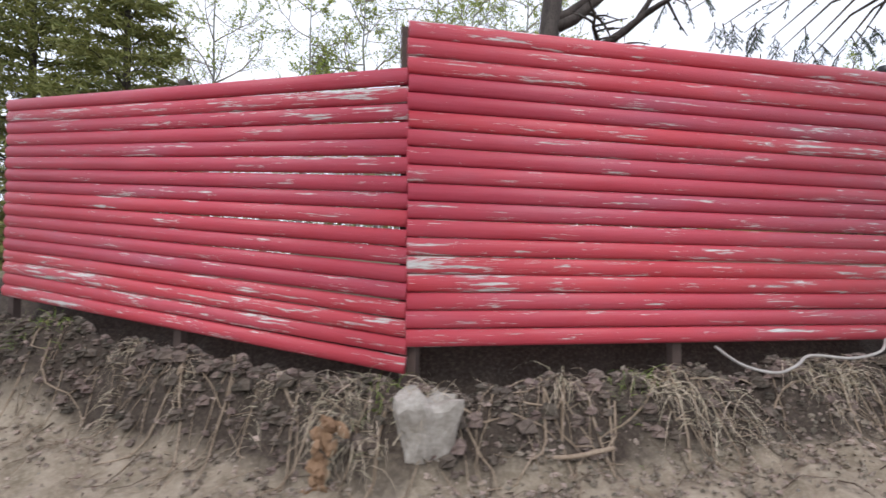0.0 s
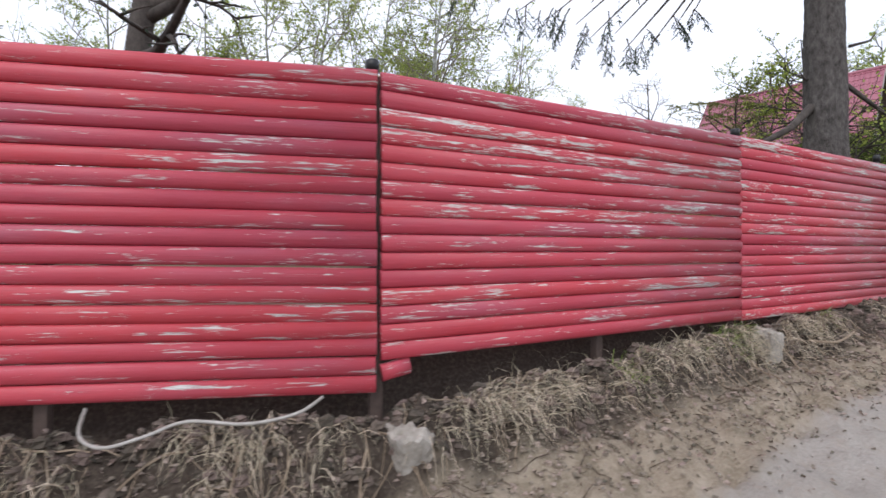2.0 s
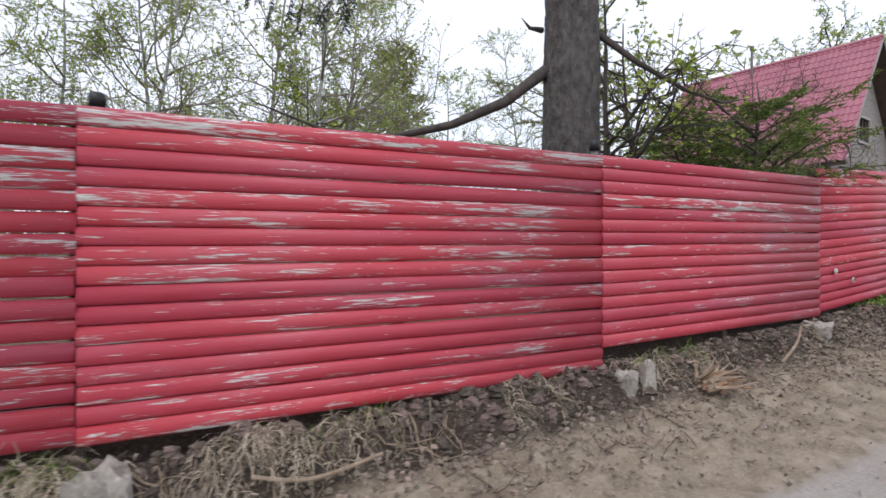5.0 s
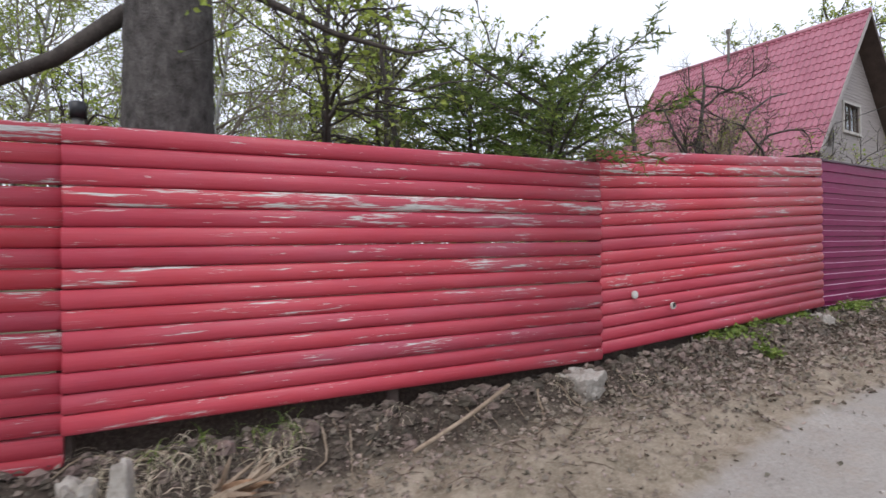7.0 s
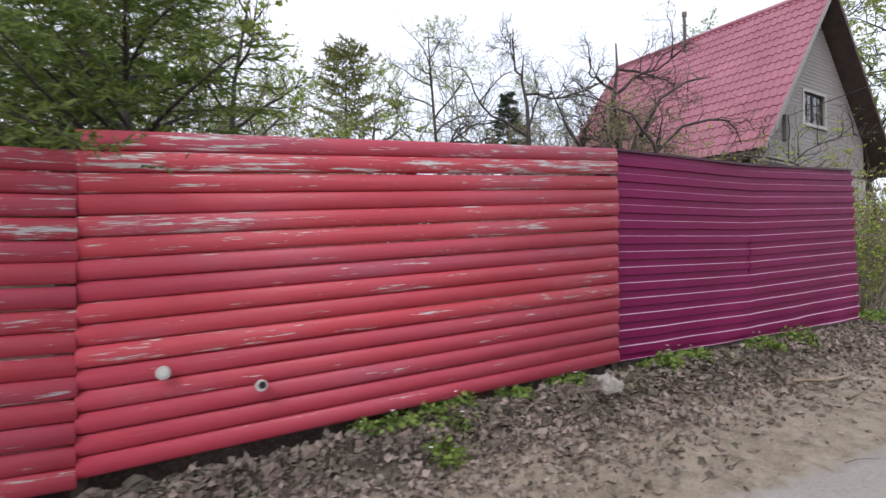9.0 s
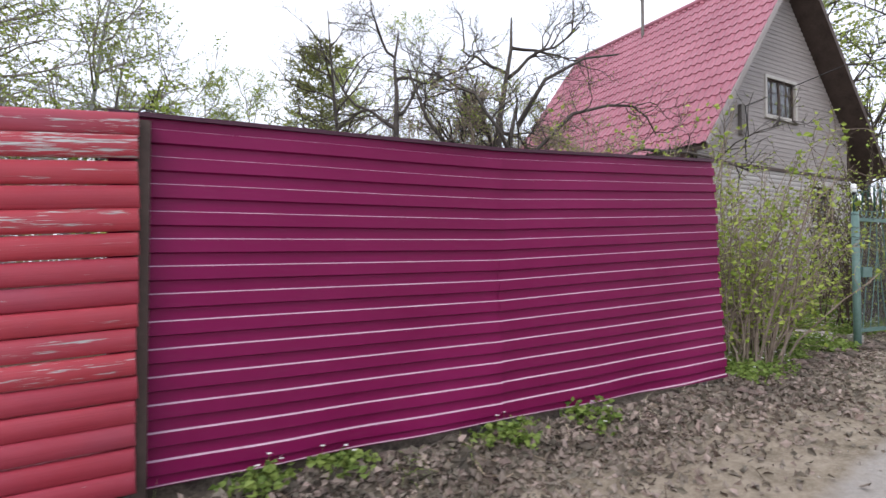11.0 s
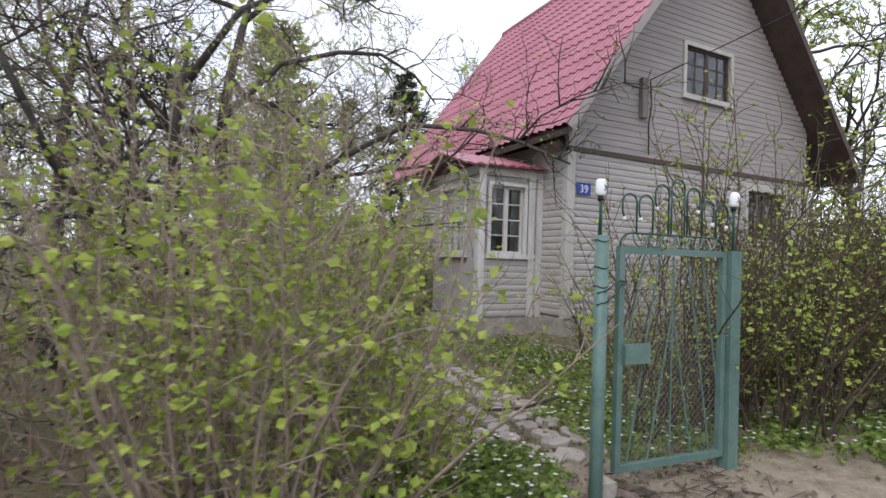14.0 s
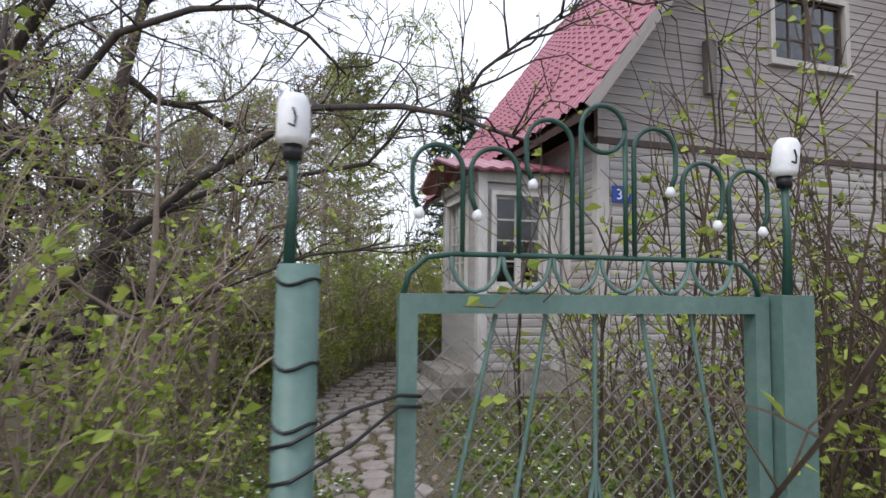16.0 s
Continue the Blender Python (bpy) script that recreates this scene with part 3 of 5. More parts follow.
pts = [(0.0, HD - 0.19, 2.98), (HW, HD - 0.19, 2.98), (HW / 2, HD - 0.19, APEX_Z - 0.5)]
g.v += [Vector(p) for p in pts] + [Vector((x, HD, z)) for x, _, z in pts]
g.f += [(0, 1, 2), (5, 4, 3), (0, 3, 4, 1), (1, 4, 5, 2), (2, 5, 3, 0)]
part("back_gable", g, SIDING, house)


def glass():
    m, n, l, b = material("window_glass", 0.03, 0, 0.5)
    b.inputs["Base Color"].default_value = (0.9, 0.95, 0.95, 1)
    b.inputs["Transmission Weight"].default_value = 1.0
    b.inputs["IOR"].default_value = 1.45
    return m


GLASS = glass()
ROOM_SHADE = simple("room_shade", (0.03, 0.028, 0.026), (0.06, 0.055, 0.05), 3, 0.9)


def window(parent, u0, z0, u1, z1, y, cols, rows, frame_mat, bar_mat, trim=0.10, sashes=2, depth=0.10):
    w = new("window")
    w.parent = parent
    w.matrix_basis = pose(u0, y, z0)
    W, H = u1 - u0, z1 - z0
    g = Geo()
    for lo, hi in (((-trim, -0.045, -trim), (W + trim, -0.005, 0)), ((-trim, -0.045, H), (W + trim, -0.005, H + trim)), ((-trim, -0.045, 0), (0, -0.005, H)), ((W, -0.045, 0), (W + trim, -0.005, H))):
        g.box(lo, hi)
    part("window_frame", g, frame_mat, w, "pale window surround")
    g = Geo()
    g.box((-trim - 0.03, -0.075, -trim - 0.03), (W + trim + 0.03, 0.0, -trim))
    part("sill", g, frame_mat, w)
    g = Geo()
    t = 0.035
    for s in range(sashes):
        a, b = W * s / sashes, W * (s + 1) / sashes
        for lo, hi in (((a, 0.02, 0), (b, 0.06, t)), ((a, 0.02, H - t), (b, 0.06, H)), ((a, 0.02, t), (a + t, 0.06, H - t)), ((b - t, 0.02, t), (b, 0.06, H - t))):
            g.box(lo, hi)
    for s in range(sashes):
        a, b = W * s / sashes + t, W * (s + 1) / sashes - t
        for c in range(1, cols):
            x = a + (b - a) * c / cols
            g.box((x - 0.009, 0.026, t), (x + 0.009, 0.054, H - t))
        for r in range(1, rows):
            z = t + (H - 2 * t) * r / rows
            g.box((a, 0.027, z - 0.009), (b, 0.053, z + 0.009))
    part("sash", g, bar_mat, w, "window sash with glazing bars")
    g = Geo()
    g.box((0.0, 0.038, 0.0), (W, 0.042, H))
    pane = part("pane", g, GLASS, w)
    pane.visible_shadow = False
    # Near-black sheet whose colour stands in for the unlit room.
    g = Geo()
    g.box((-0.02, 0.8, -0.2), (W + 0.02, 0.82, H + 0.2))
    part("room_wall", g, ROOM_SHADE, w)
    return w


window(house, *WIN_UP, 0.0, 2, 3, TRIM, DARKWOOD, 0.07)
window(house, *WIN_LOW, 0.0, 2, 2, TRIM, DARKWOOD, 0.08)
# veranda on the long side
PU0, PV0, PV1, PZ = -1.18, 0.58, 2.1, 2.42
porch = new("veranda")
porch.parent = house
g = Geo()
g.box((PU0 - 0.03, PV0 - 0.03, -0.7), (0.0, PV1, 0.24))
part("foundation", g, CONCRETE, porch, "grey concrete foundation")
PW = (-0.97, 1.22, -0.37, 2.25)
part("wall", wall_with_holes((PU0 + 0.10, 0.24), (-0.03, PZ + 0.15), [PW], PV0 + 0.02, PV0 + 0.10), SIDING_LOW, porch)
for i in range(10):
    g = Geo()
    g.extrude([(-0.014, 0), (-0.024, 0.016), (-0.028, 0.05), (-0.024, 0.085), (-0.014, 0.098), (0.018, 0.098), (0.018, 0)], -0.03 - PU0 - 0.11)
    part("board", g, SIDING_LOW, porch, m=pose(PU0 + 0.11, PV0, 0.25 + i * 0.097))
for u in (PU0, PW[2] + 0.09, -0.12):
    g = Geo()
    g.box((u, PV0 - 0.035, 0.24), (u + 0.11, PV0 + 0.08, PZ + 0.12))
    part("corner_post", g, SASH_WHITE, porch, "pale veranda post")
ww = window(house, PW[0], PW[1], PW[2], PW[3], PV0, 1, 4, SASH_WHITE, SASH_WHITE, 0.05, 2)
g = wall_with_holes((0, 0.24), (PV1 - PV0 - 0.08, PZ + 0.1), [(0.32, 1.22, 1.12, 2.25)], 0.0, 0.08)
part("wall", g, SIDING_LOW, porch, m=pose(PU0 + 0.02, PV1, 0, 0, 0, -90))
side = new("veranda_side")
side.parent = house
side.matrix_basis = pose(PU0 + 0.02, PV1, 0, 0, 0, -90)
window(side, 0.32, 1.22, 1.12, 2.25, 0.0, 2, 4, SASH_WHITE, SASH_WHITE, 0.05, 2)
g = Geo()
for v in range(25):
    k = v / 24
    for c in range(41):
        q = c / 40
        u = (PU0 - 0.30) * (1 - q) - 0.01
        g.v.append((u, PV0 - 0.16 + k * (PV1 - PV0 + 0.32), PZ + 0.10 + 0.05 * q + 0.30 * (1 - abs(k * 2 - 1)) + 0.012 * math.sin(u * 34)))
for v in range(24):
    for c in range(40):
        a = v * 41 + c
        g.f.append((a, a + 1, a + 42, a + 41))
pr = part("veranda_roof", g, ROOF, porch, "small red metal veranda roof")
so = pr.modifiers.new("thickness", "SOLIDIFY")
so.thickness = 0.03
g = Geo()
for a, b in (((PU0 - 0.02, PV0 - 0.03), (-0.03, PV0 + 0.03)), ((PU0 - 0.02, PV0 + 0.03), (PU0 + 0.05, PV1))):
    g.box((a[0], a[1], PZ - 0.02), (b[0], b[1], PZ + 0.11))
part("fascia", g, TRIM, porch, "pale wooden fascia")
step = thing("door_steps", HOUSE @ pose(PU0 - 0.03, 0.72, 0), "two worn pale concrete steps at the veranda door", "steps")
for deep, top in ((0.62, 0.05), (0.32, 0.21)):
    g = Geo()
    g.box((-deep, 0, -0.5), (-0.001, 1.05, top))
    part("step", g, CONCRETE, step)
# house number, conduit, chimney pipe
plate = thing("number_plate", HOUSE @ pose(0.15, -0.048, 2.14), "blue enamel house number plate reading 39", "sign")
g = Geo()
g.box((0, -0.008, 0), (0.26, 0.0, 0.18))
part("plate", g, BLUE, plate)
txt = bpy.data.curves.new("digits", "FONT")
txt.body, txt.size, txt.extrude = "39", 0.17, 0.001
txt.materials.append(WHITE_PLASTIC)
dg = new("digits", txt)
dg.parent = plate
dg.matrix_basis = pose(0.045, -0.010, 0.03, 90, 0, 0)
g = Geo()
g.box((1.40, -0.10, 3.48), (1.52, -0.02, 4.12))
part("conduit_box", g, GREYWOOD, house, "grey boxed conduit")
g = Geo()
g.tube([(1.60, -0.06, 4.12), (1.62, -0.08, 3.7), (1.57, -0.07, 3.4), (1.60, -0.06, 2.9)], [0.012] * 4, 6)
part("cable", g, BLACK, house)
g = Geo()
g.tube([(HW / 2 - 0.3, 3.6, APEX_Z - 0.5), (HW / 2 - 0.3, 3.6, APEX_Z + 0.75)], [0.045, 0.045], 8)
g.tube([(HW / 2 - 0.3, 3.6, APEX_Z + 0.75), (HW / 2 - 0.3, 3.6, APEX_Z + 0.9)], [0.08, 0.08], 8)
part("chimney_pipe", g, GREYWOOD, house, "thin grey chimney pipe")
wire = thing("power_cable", pose(0, 0, 0), "thin black power cable to the gable", "cable")
a, b = HOUSE @ Vector((1.55, -0.1, 4.1)), HOUSE @ Vector((5.0, -9, 8.2))
g = Geo()
g.tube([a.lerp(b, i / 12) - Vector((0, 0, 0.5 * math.sin(math.pi * i / 12))) for i in range(13)], [0.008] * 13, 5)
part("strand", g, BLACK, wire)


# ---- gate ----
GYAW = 31.4
GATE = pose(20.595, 13.957, 1.66, 0, 0, GYAW)
gate = thing("garden_gate", GATE, "closed green steel garden gate with wire mesh and hoops", "gate")
g = Geo()
T = 0.018
for lo, hi in (((0, -T, 0.09), (0.036, T, 1.34)), ((0.80, -T, 0.09), (0.836, T, 1.34)), ((0.036, -T, 1.302), (0.80, T, 1.34)), ((0.036, -T, 0.09), (0.80, T, 0.128))):
    g.box(lo, hi)
part("leaf_frame", g, GREEN_PAINT, gate, "green painted steel angle frame")
g = Geo()
g.tube([(-0.185, -0.085, -0.5), (-0.185, -0.085, 1.39)], [0.036, 0.036], 16)
part("post", g, GREEN_PAINT, gate, "round green steel post", smooth=True)
g = Geo()
g.box((0.845, -0.045, -0.5), (0.93, 0.04, 1.345))
part("post", g, GREEN_PAINT, gate, "square green steel post")
g = Geo()
g.box((0.03, -0.045, 0.69), (0.21, -0.019, 0.80))
part("lock_box", g, GREEN_PAINT, gate, "green lock box")


def arc(cx, cz, r, a0, a1, n=14, y=0.0):
    return [(cx + r * math.cos(radians(a0 + (a1 - a0) * i / n)), y, cz + r * math.sin(radians(a0 + (a1 - a0) * i / n))) for i in range(n + 1)]


# hoops on the gate: a ring in the middle, three canes stepping down on either side
CX = 0.44
for i, (dx, top) in enumerate(((0.125, 1.71), (0.245, 1.64), (0.365, 1.64))):
    for s in (-1, 1):
        if s > 0 and i == 2:
            top = 1.63
        r = 0.052
        x = CX + s * dx
        g = Geo()
        pts = [(x - s * r, 0, 1.42)] + arc(x, top - r, r, 180 if s > 0 else 0, 0 if s > 0 else 180)
        pts += [(x + s * r * 0.98, 0, top - r - 0.05), (x + s * r * 0.72, 0, top - r - 0.085)]
        g.tube(pts, [0.0055] * len(pts), 6)
        part("hoop", g, GREEN_DARK, gate, "dark green bent rod", smooth=True)
        g = Geo()
        q = pts[-1]
        g.tube([(q[0], 0, q[2] - 0.014), (q[0], 0, q[2] - 0.004), (q[0], 0, q[2] + 0.008)], [0.008, 0.0115, 0.006], 8)
        part("knob", g, WHITE_PLASTIC, gate, "small white knob", smooth=True)
g = Geo()
ring = arc(CX, 1.70, 0.052, 0, 360, 22)
g.tube(ring, [0.0055] * len(ring), 6)
for s in (-1, 1):
    g.tube([(CX + s * 0.052, 0, 1.42), (CX + s * 0.052, 0, 1.70)], [0.0055, 0.0055], 6)
part("ring", g, GREEN_DARK, gate, "dark green ring of bent rod", smooth=True)
g = Geo()
pts = [(0.01, 0, 1.34), (0.02, 0, 1.38), (0.055, 0, 1.412), (0.11, 0, 1.42), (0.72, 0, 1.42), (0.78, 0, 1.412), (0.815, 0, 1.38), (0.825, 0, 1.34)]
g.tube(pts, [0.006] * len(pts), 6)
part("top_rail", g, GREEN_DARK, gate, smooth=True)
for i in range(6):
    x = 0.10 + i * 0.11
    g = Geo()
    pts = arc(x + 0.055, 1.418, 0.052, 180, 360, 8)
    pts = [(p[0], 0, 1.418 + (p[2] - 1.418) * 1.4) for p in pts]
    g.tube(pts, [0.005] * len(pts), 5)
    part("scroll", g, GREEN_PAINT, gate, smooth=True)
for x0, z0, x1, z1 in ((0.42, 0.98, 0.25, 0.13), (0.42, 0.98, 0.42, 0.13), (0.42, 0.98, 0.59, 0.13), (0.31, 1.30, 0.10, 0.13), (0.42, 1.30, 0.42, 0.98), (0.53, 1.30, 0.74, 0.13), (0.20, 1.30, 0.04, 0.6), (0.65, 1.30, 0.80, 0.5)):
    g = Geo()
    g.tube([(x0, 0.005, z0), (x1, 0.005, z1)], [0.005, 0.005], 6)
    part("rod", g, GREEN_PAINT, gate)
g = Geo()
step = 0.042
x0, x1, z0, z1 = 0.036, 0.80, 0.128, 1.25
for s in (1, -1):
    c = x0 - (z1 - z0) if s > 0 else x0
    while c < (x1 if s > 0 else x1 + z1 - z0):
        a, b = (max(x0, c), min(x1, c + (z1 - z0))) if s > 0 else (max(x0, c - (z1 - z0)), min(x1, c))
        if b - a > 0.01:
            za, zb = (z0 + a - c, z0 + b - c) if s > 0 else (z0 + c - a, z0 + c - b)
            g.tube([(a, 0.012 + 0.001 * s, za), (b, 0.012 + 0.001 * s, zb)], [0.0016, 0.0016], 3)
        c += step
part("wire_mesh", g, WIRE, gate, "grey chain-link wire mesh")
for z in (1.36, 1.22, 1.12):
    ring = arc(-0.185, 0, 0.0375, 0, 360, 16)
    g = Geo()
    g.tube([(p[0], p[2] - 0.085, z + 0.006 * math.sin(k)) for k, p in enumerate(ring)], [0.003] * len(ring), 4)
    part("wire_ring", g, BLACK, gate, "dark wire wound round the post", smooth=True)
for z, dz in ((1.12, 0.03), (1.06, 0.07)):
    g = Geo()
    g.tube([(-0.225, -0.10, z - 0.035), (-0.185, -0.128, z - 0.02), (-0.09, -0.09, z + 0.02), (0.0, -0.03, z + dz), (0.045, -0.02, z + dz - 0.005)], [0.0035] * 5, 6)
    part("tie_wire", g, BLACK, gate, "dark wire loop tying the gate shut", smooth=True)
for x, lean in ((-0.202, 0.0), (0.905, 0.02)):
    lamp = thing("cup_lantern", GATE @ pose(x, 0 if x > 0 else -0.085, 1.345 if x > 0 else 1.39), "white plastic cup on a thin green rod above gate post", "lantern", "lanterns on the gate posts")
    top = 0.285 if x > 0 else 0.215
    g = Geo()
    g.tube([(0, 0, 0), (0.004, 0, top * 0.5), (0, 0, top)], [0.012, 0.009, 0.009], 8)
    part("rod", g, GREEN_DARK, lamp, smooth=True)
    g = Geo()
    g.tube([(0, 0, top - 0.008), (0, 0, top + 0.004), (lean * 0.5, 0, top + 0.066), (lean * 0.6, 0, top + 0.080)], [0.024, 0.029, 0.028, 0.021], 14)
    cup = part("cup", g, WHITE_PLASTIC, lamp, smooth=True)
    g = Geo()
    g.tube([(-0.006, -0.0285, top + 0.022), (0.004, -0.0295, top + 0.018), (0.006, -0.0295, top + 0.034), (0.001, -0.0295, top + 0.05)], [0.0022] * 4, 5)
    part("mark", g, BLACK, cup, "small dark mark")
    g = Geo()
    g.tube([(0, 0, top - 0.034), (0, 0, top - 0.008)], [0.017, 0.017], 10)
    part("socket", g, BLACK, lamp, smooth=True)
g = Geo()
g.box((0.0, -0.05, -0.55), (0.11, 0.06, 0.07))
foot = tagged(part("gate_footing", g, CONCRETE, m=GATE @ pose(-0.14, -0.02, 0.0)), "small pale concrete footing at the gate post", "footing")


# ---- plants ----
def wander(rng, p, d, length, n, jitter, lift=0.0):
    """Points of a crooked shoot from p along d."""
    pts = [Vector(p)]
    d = Vector(d).normalized()
    for _ in range(n):
        d = (d + Vector((rng.gauss(0, jitter), rng.gauss(0, jitter), rng.gauss(0, jitter) + lift))).normalized()
        pts.append(pts[-1] + d * (length / n))
    return pts


def taper(r0, r1, n):
    return [r0 + (r1 - r0) * i / (n - 1) for i in range(n)]


def side_way(rng, d, spread):
    d = Vector(d).normalized()
    o = d.cross(Vector((rng.gauss(0, 1), rng.gauss(0, 1), rng.gauss(0, 1)))).normalized()
    return (d * math.cos(spread) + o * math.sin(spread)).normalized()


def branch(wood, leaves, rng, p, d, length, r, level, opt):
    """A limb with side limbs down to leafy twigs. opt: kids by level, jitter, lift, leaves on a twig, leaf size."""
    n = 6 if level > 1 else 3
    pts = wander(rng, p, d, length, n, opt["jitter"], opt["lift"])
    wood.tube(pts, taper(r, max(r * 0.35, 0.0025), n + 1), 7 if r > 0.03 else 4 if r > 0.008 else 3)
    if level == 0:
        for _ in range(opt["leaves"]):
            k = rng.uniform(0.15, 1)
            i = min(n - 1, int(k * n))
            q = pts[i].lerp(pts[i + 1], k * n - i)
            leaves.leaf(q, opt["size"] * rng.uniform(0.6, 1.25), rng)
        return
    for c in range(opt["kids"][level]):
        k = 0.25 + 0.75 * (c + rng.random()) / opt["kids"][level]
        i = min(n - 1, int(k * n))
        q = pts[i].lerp(pts[i + 1], min(1, k * n - i))
        dd = side_way(rng, pts[i + 1] - pts[i], rng.uniform(0.5, 1.15))
        branch(wood, leaves, rng, q, dd, length * rng.uniform(0.38, 0.62), max(r * 0.45, 0.003), level - 1, opt)


def broadleaf(name, x, y, height, r, seed, opt, bark, leafmat, label, limbs=9, start=0.25, spread=0.7, lean=(0, 0), z=None, group=""):
    rg = random.Random(seed)
    wood, leaves = Geo(), Geo()
    zb = 0
    trunk = wander(rg, (0, 0, zb - 0.3), (lean[0], lean[1], 1), height, 9, 0.05 if spread < 1 else 0.11, 0.06)
    stem = Geo()
    stem.tube(trunk, taper(r, r * 0.12, 10), 10)
    for c in range(limbs):
        k = start + (0.97 - start) * (c + rg.random()) / limbs
        i = min(8, int(k * 9))
        q = trunk[i].lerp(trunk[i + 1], k * 9 - i)
        a = rg.uniform(0, 2 * math.pi)
        up = rg.uniform(0.25, 0.9) if spread < 1 else rg.uniform(0.0, 0.5)
        d = Vector((math.cos(a), math.sin(a), up))
        branch(wood, leaves, rg, q, d, height * opt["reach"] * (1.15 - 0.75 * k) * rg.uniform(0.75, 1.2), r * (0.55 - 0.35 * k), opt["level"], opt)
    t = thing(name, pose(x, y, plane_z(min(x, 30), min(y, 22)) if z is None else z), label, "tree", group)
    part("trunk", stem, bark, t, smooth=True)
    part("branchwork", wood, bark if bark is not BIRCH else PALE_TWIG, t, smooth=True)
    if leaves.f:
        part("crown", leaves, leafmat, t)
    return t


BIRCH_OPT = dict(kids=(0, 8, 6), jitter=0.16, lift=0.02, leaves=7, size=0.08, reach=0.28, level=2)
FAR_OPT = dict(kids=(0, 7, 5), jitter=0.18, lift=0.03, leaves=5, size=0.13, reach=0.30, level=2)
APPLE_OPT = dict(kids=(0, 7, 6, 5), jitter=0.26, lift=0.02, leaves=1, size=0.02, reach=0.50, level=3)
CHERRY_OPT = dict(kids=(0, 5, 5, 4), jitter=0.2, lift=0.05, leaves=4, size=0.06, reach=0.36, level=2)


def conifer(name, x, y, height, r, seed, mat, label, rounded=False, bark=BARK_DARK, low=0.12, width=0.24, droop=-0.25, boughs=70, twigs=13, needles=16, size=0.045, z=None, bare=0):
    """A spruce: whorled boughs, each with side twigs set with needles."""
    rg = random.Random(seed)
    stem, wood, green = Geo(), Geo(), Geo()
    stem.tube([(0, 0, -0.3 + (height + 0.3) * i / 10) for i in range(11)], taper(r, 0.015, 11), 12)
    for b in range(boughs):
        k = low + (1 - low) * (b + rg.random()) / boughs
        a = b * 2.399 + rg.gauss(0, 0.25)
        L = height * width * (rg.uniform(0.5, 1.1) * math.sqrt(max(0.03, 1 - ((k - low - 0.25) / (1.02 - low - 0.25)) ** 2)) if rounded else 1.04 - k) * rg.uniform(0.7, 1.2)
        spray(wood, green, rg, Vector((0, 0, k * height)), Vector((math.cos(a), math.sin(a), 0.15 + 0.5 * k)), L, droop, twigs, needles, size)
    t = thing(name, pose(x, y, plane_z(min(x, 30), min(y, 22)) if z is None else z), label, "tree")
    part("trunk", stem, bark, t, smooth=True)
    part("branchwork", wood, bark, t)
    part("foliage", green, mat, t)
    return t


def spray(wood, green, rg, p, d, L, droop, twigs, needles, size):
    n = 5
    pts = [Vector(p)]
    d = d.normalized()
    for i in range(n):
        d = (d + Vector((rg.gauss(0, 0.08), rg.gauss(0, 0.08), droop * 0.45 + rg.gauss(0, 0.05)))).normalized()
        pts.append(pts[-1] + d * (L / n))
    wood.tube(pts, taper(0.006 + L * 0.010, 0.003, n + 1), 4)
    for c in range(twigs):
        k = 0.15 + 0.85 * (c + rg.random()) / twigs
        i = min(n - 1, int(k * n))
        q = pts[i].lerp(pts[i + 1], k * n - i)
        ax = (pts[i + 1] - pts[i]).normalized()
        o = ax.cross(Vector((0, 0, 1))).normalized() * (1 if c % 2 else -1)
        dd = (ax * 0.55 + o * 0.8 + Vector((0, 0, droop * 1.1 + rg.gauss(0, 0.15)))).normalized()
        l = L * 0.34 * (1.15 - 0.7 * k) * rg.uniform(0.6, 1.2) + size
        tw = [q, q + dd * l * 0.5, q + dd * l + Vector((0, 0, droop * 0.3 * l))]
        wood.tube(tw, [0.003, 0.0025, 0.0015], 3)
        for _ in range(needles):
            s = rg.random()
            w = tw[0].lerp(tw[2], s)
            nd = (dd * 0.7 + Vector((rg.gauss(0, 0.6), rg.gauss(0, 0.6), rg.gauss(0, 0.45)))).normalized()
            sd = nd.cross(Vector((rg.gauss(0, 1), rg.gauss(0, 1), rg.gauss(0, 1)))).normalized() * size * 0.13
            e = w + nd * size * rg.uniform(0.7, 1.3)
            green.quad(w - sd, w + sd, e + sd * 0.4, e - sd * 0.4)


# old spruce right behind the fence: bare lower trunk, crooked dead limbs, hanging sprays
sz = plane_z(9.3, 7.5) + 0.4
spruce = thing("old_spruce", pose(9.24, 7.30, sz), "tall old spruce with thick grey trunk behind the fence", "tree")
rg = random.Random(11)
g = Geo()
RINGS, ROUND = 190, 64
for i in range(RINGS):
    z = -0.3 + 11.0 * i / (RINGS - 1)
    for k in range(ROUND):
        a = 2 * math.pi * k / ROUND
        q = Vector((math.cos(a) * 3, math.sin(a) * 3, z * 3.2))
        plate = noise.voronoi(q * 2.2)[0]
        r = 0.292 - 0.0145 * z + 0.016 * noise.noise(q * 0.5) + 0.10 * math.exp(-(z + 0.3) * 2.5) + 0.028 * (min(0.5, plate[1] - plate[0]))
        g.v.append((r * math.cos(a), r * math.sin(a), z))
for i in range(RINGS - 1):
    for k in range(ROUND):
        a, b = i * ROUND + k, i * ROUND + (k + 1) % ROUND
        g.f.append((a, b, b + ROUND, a + ROUND))
part("trunk", g, BARK, spruce, "thick grey scaly bark trunk", smooth=True)
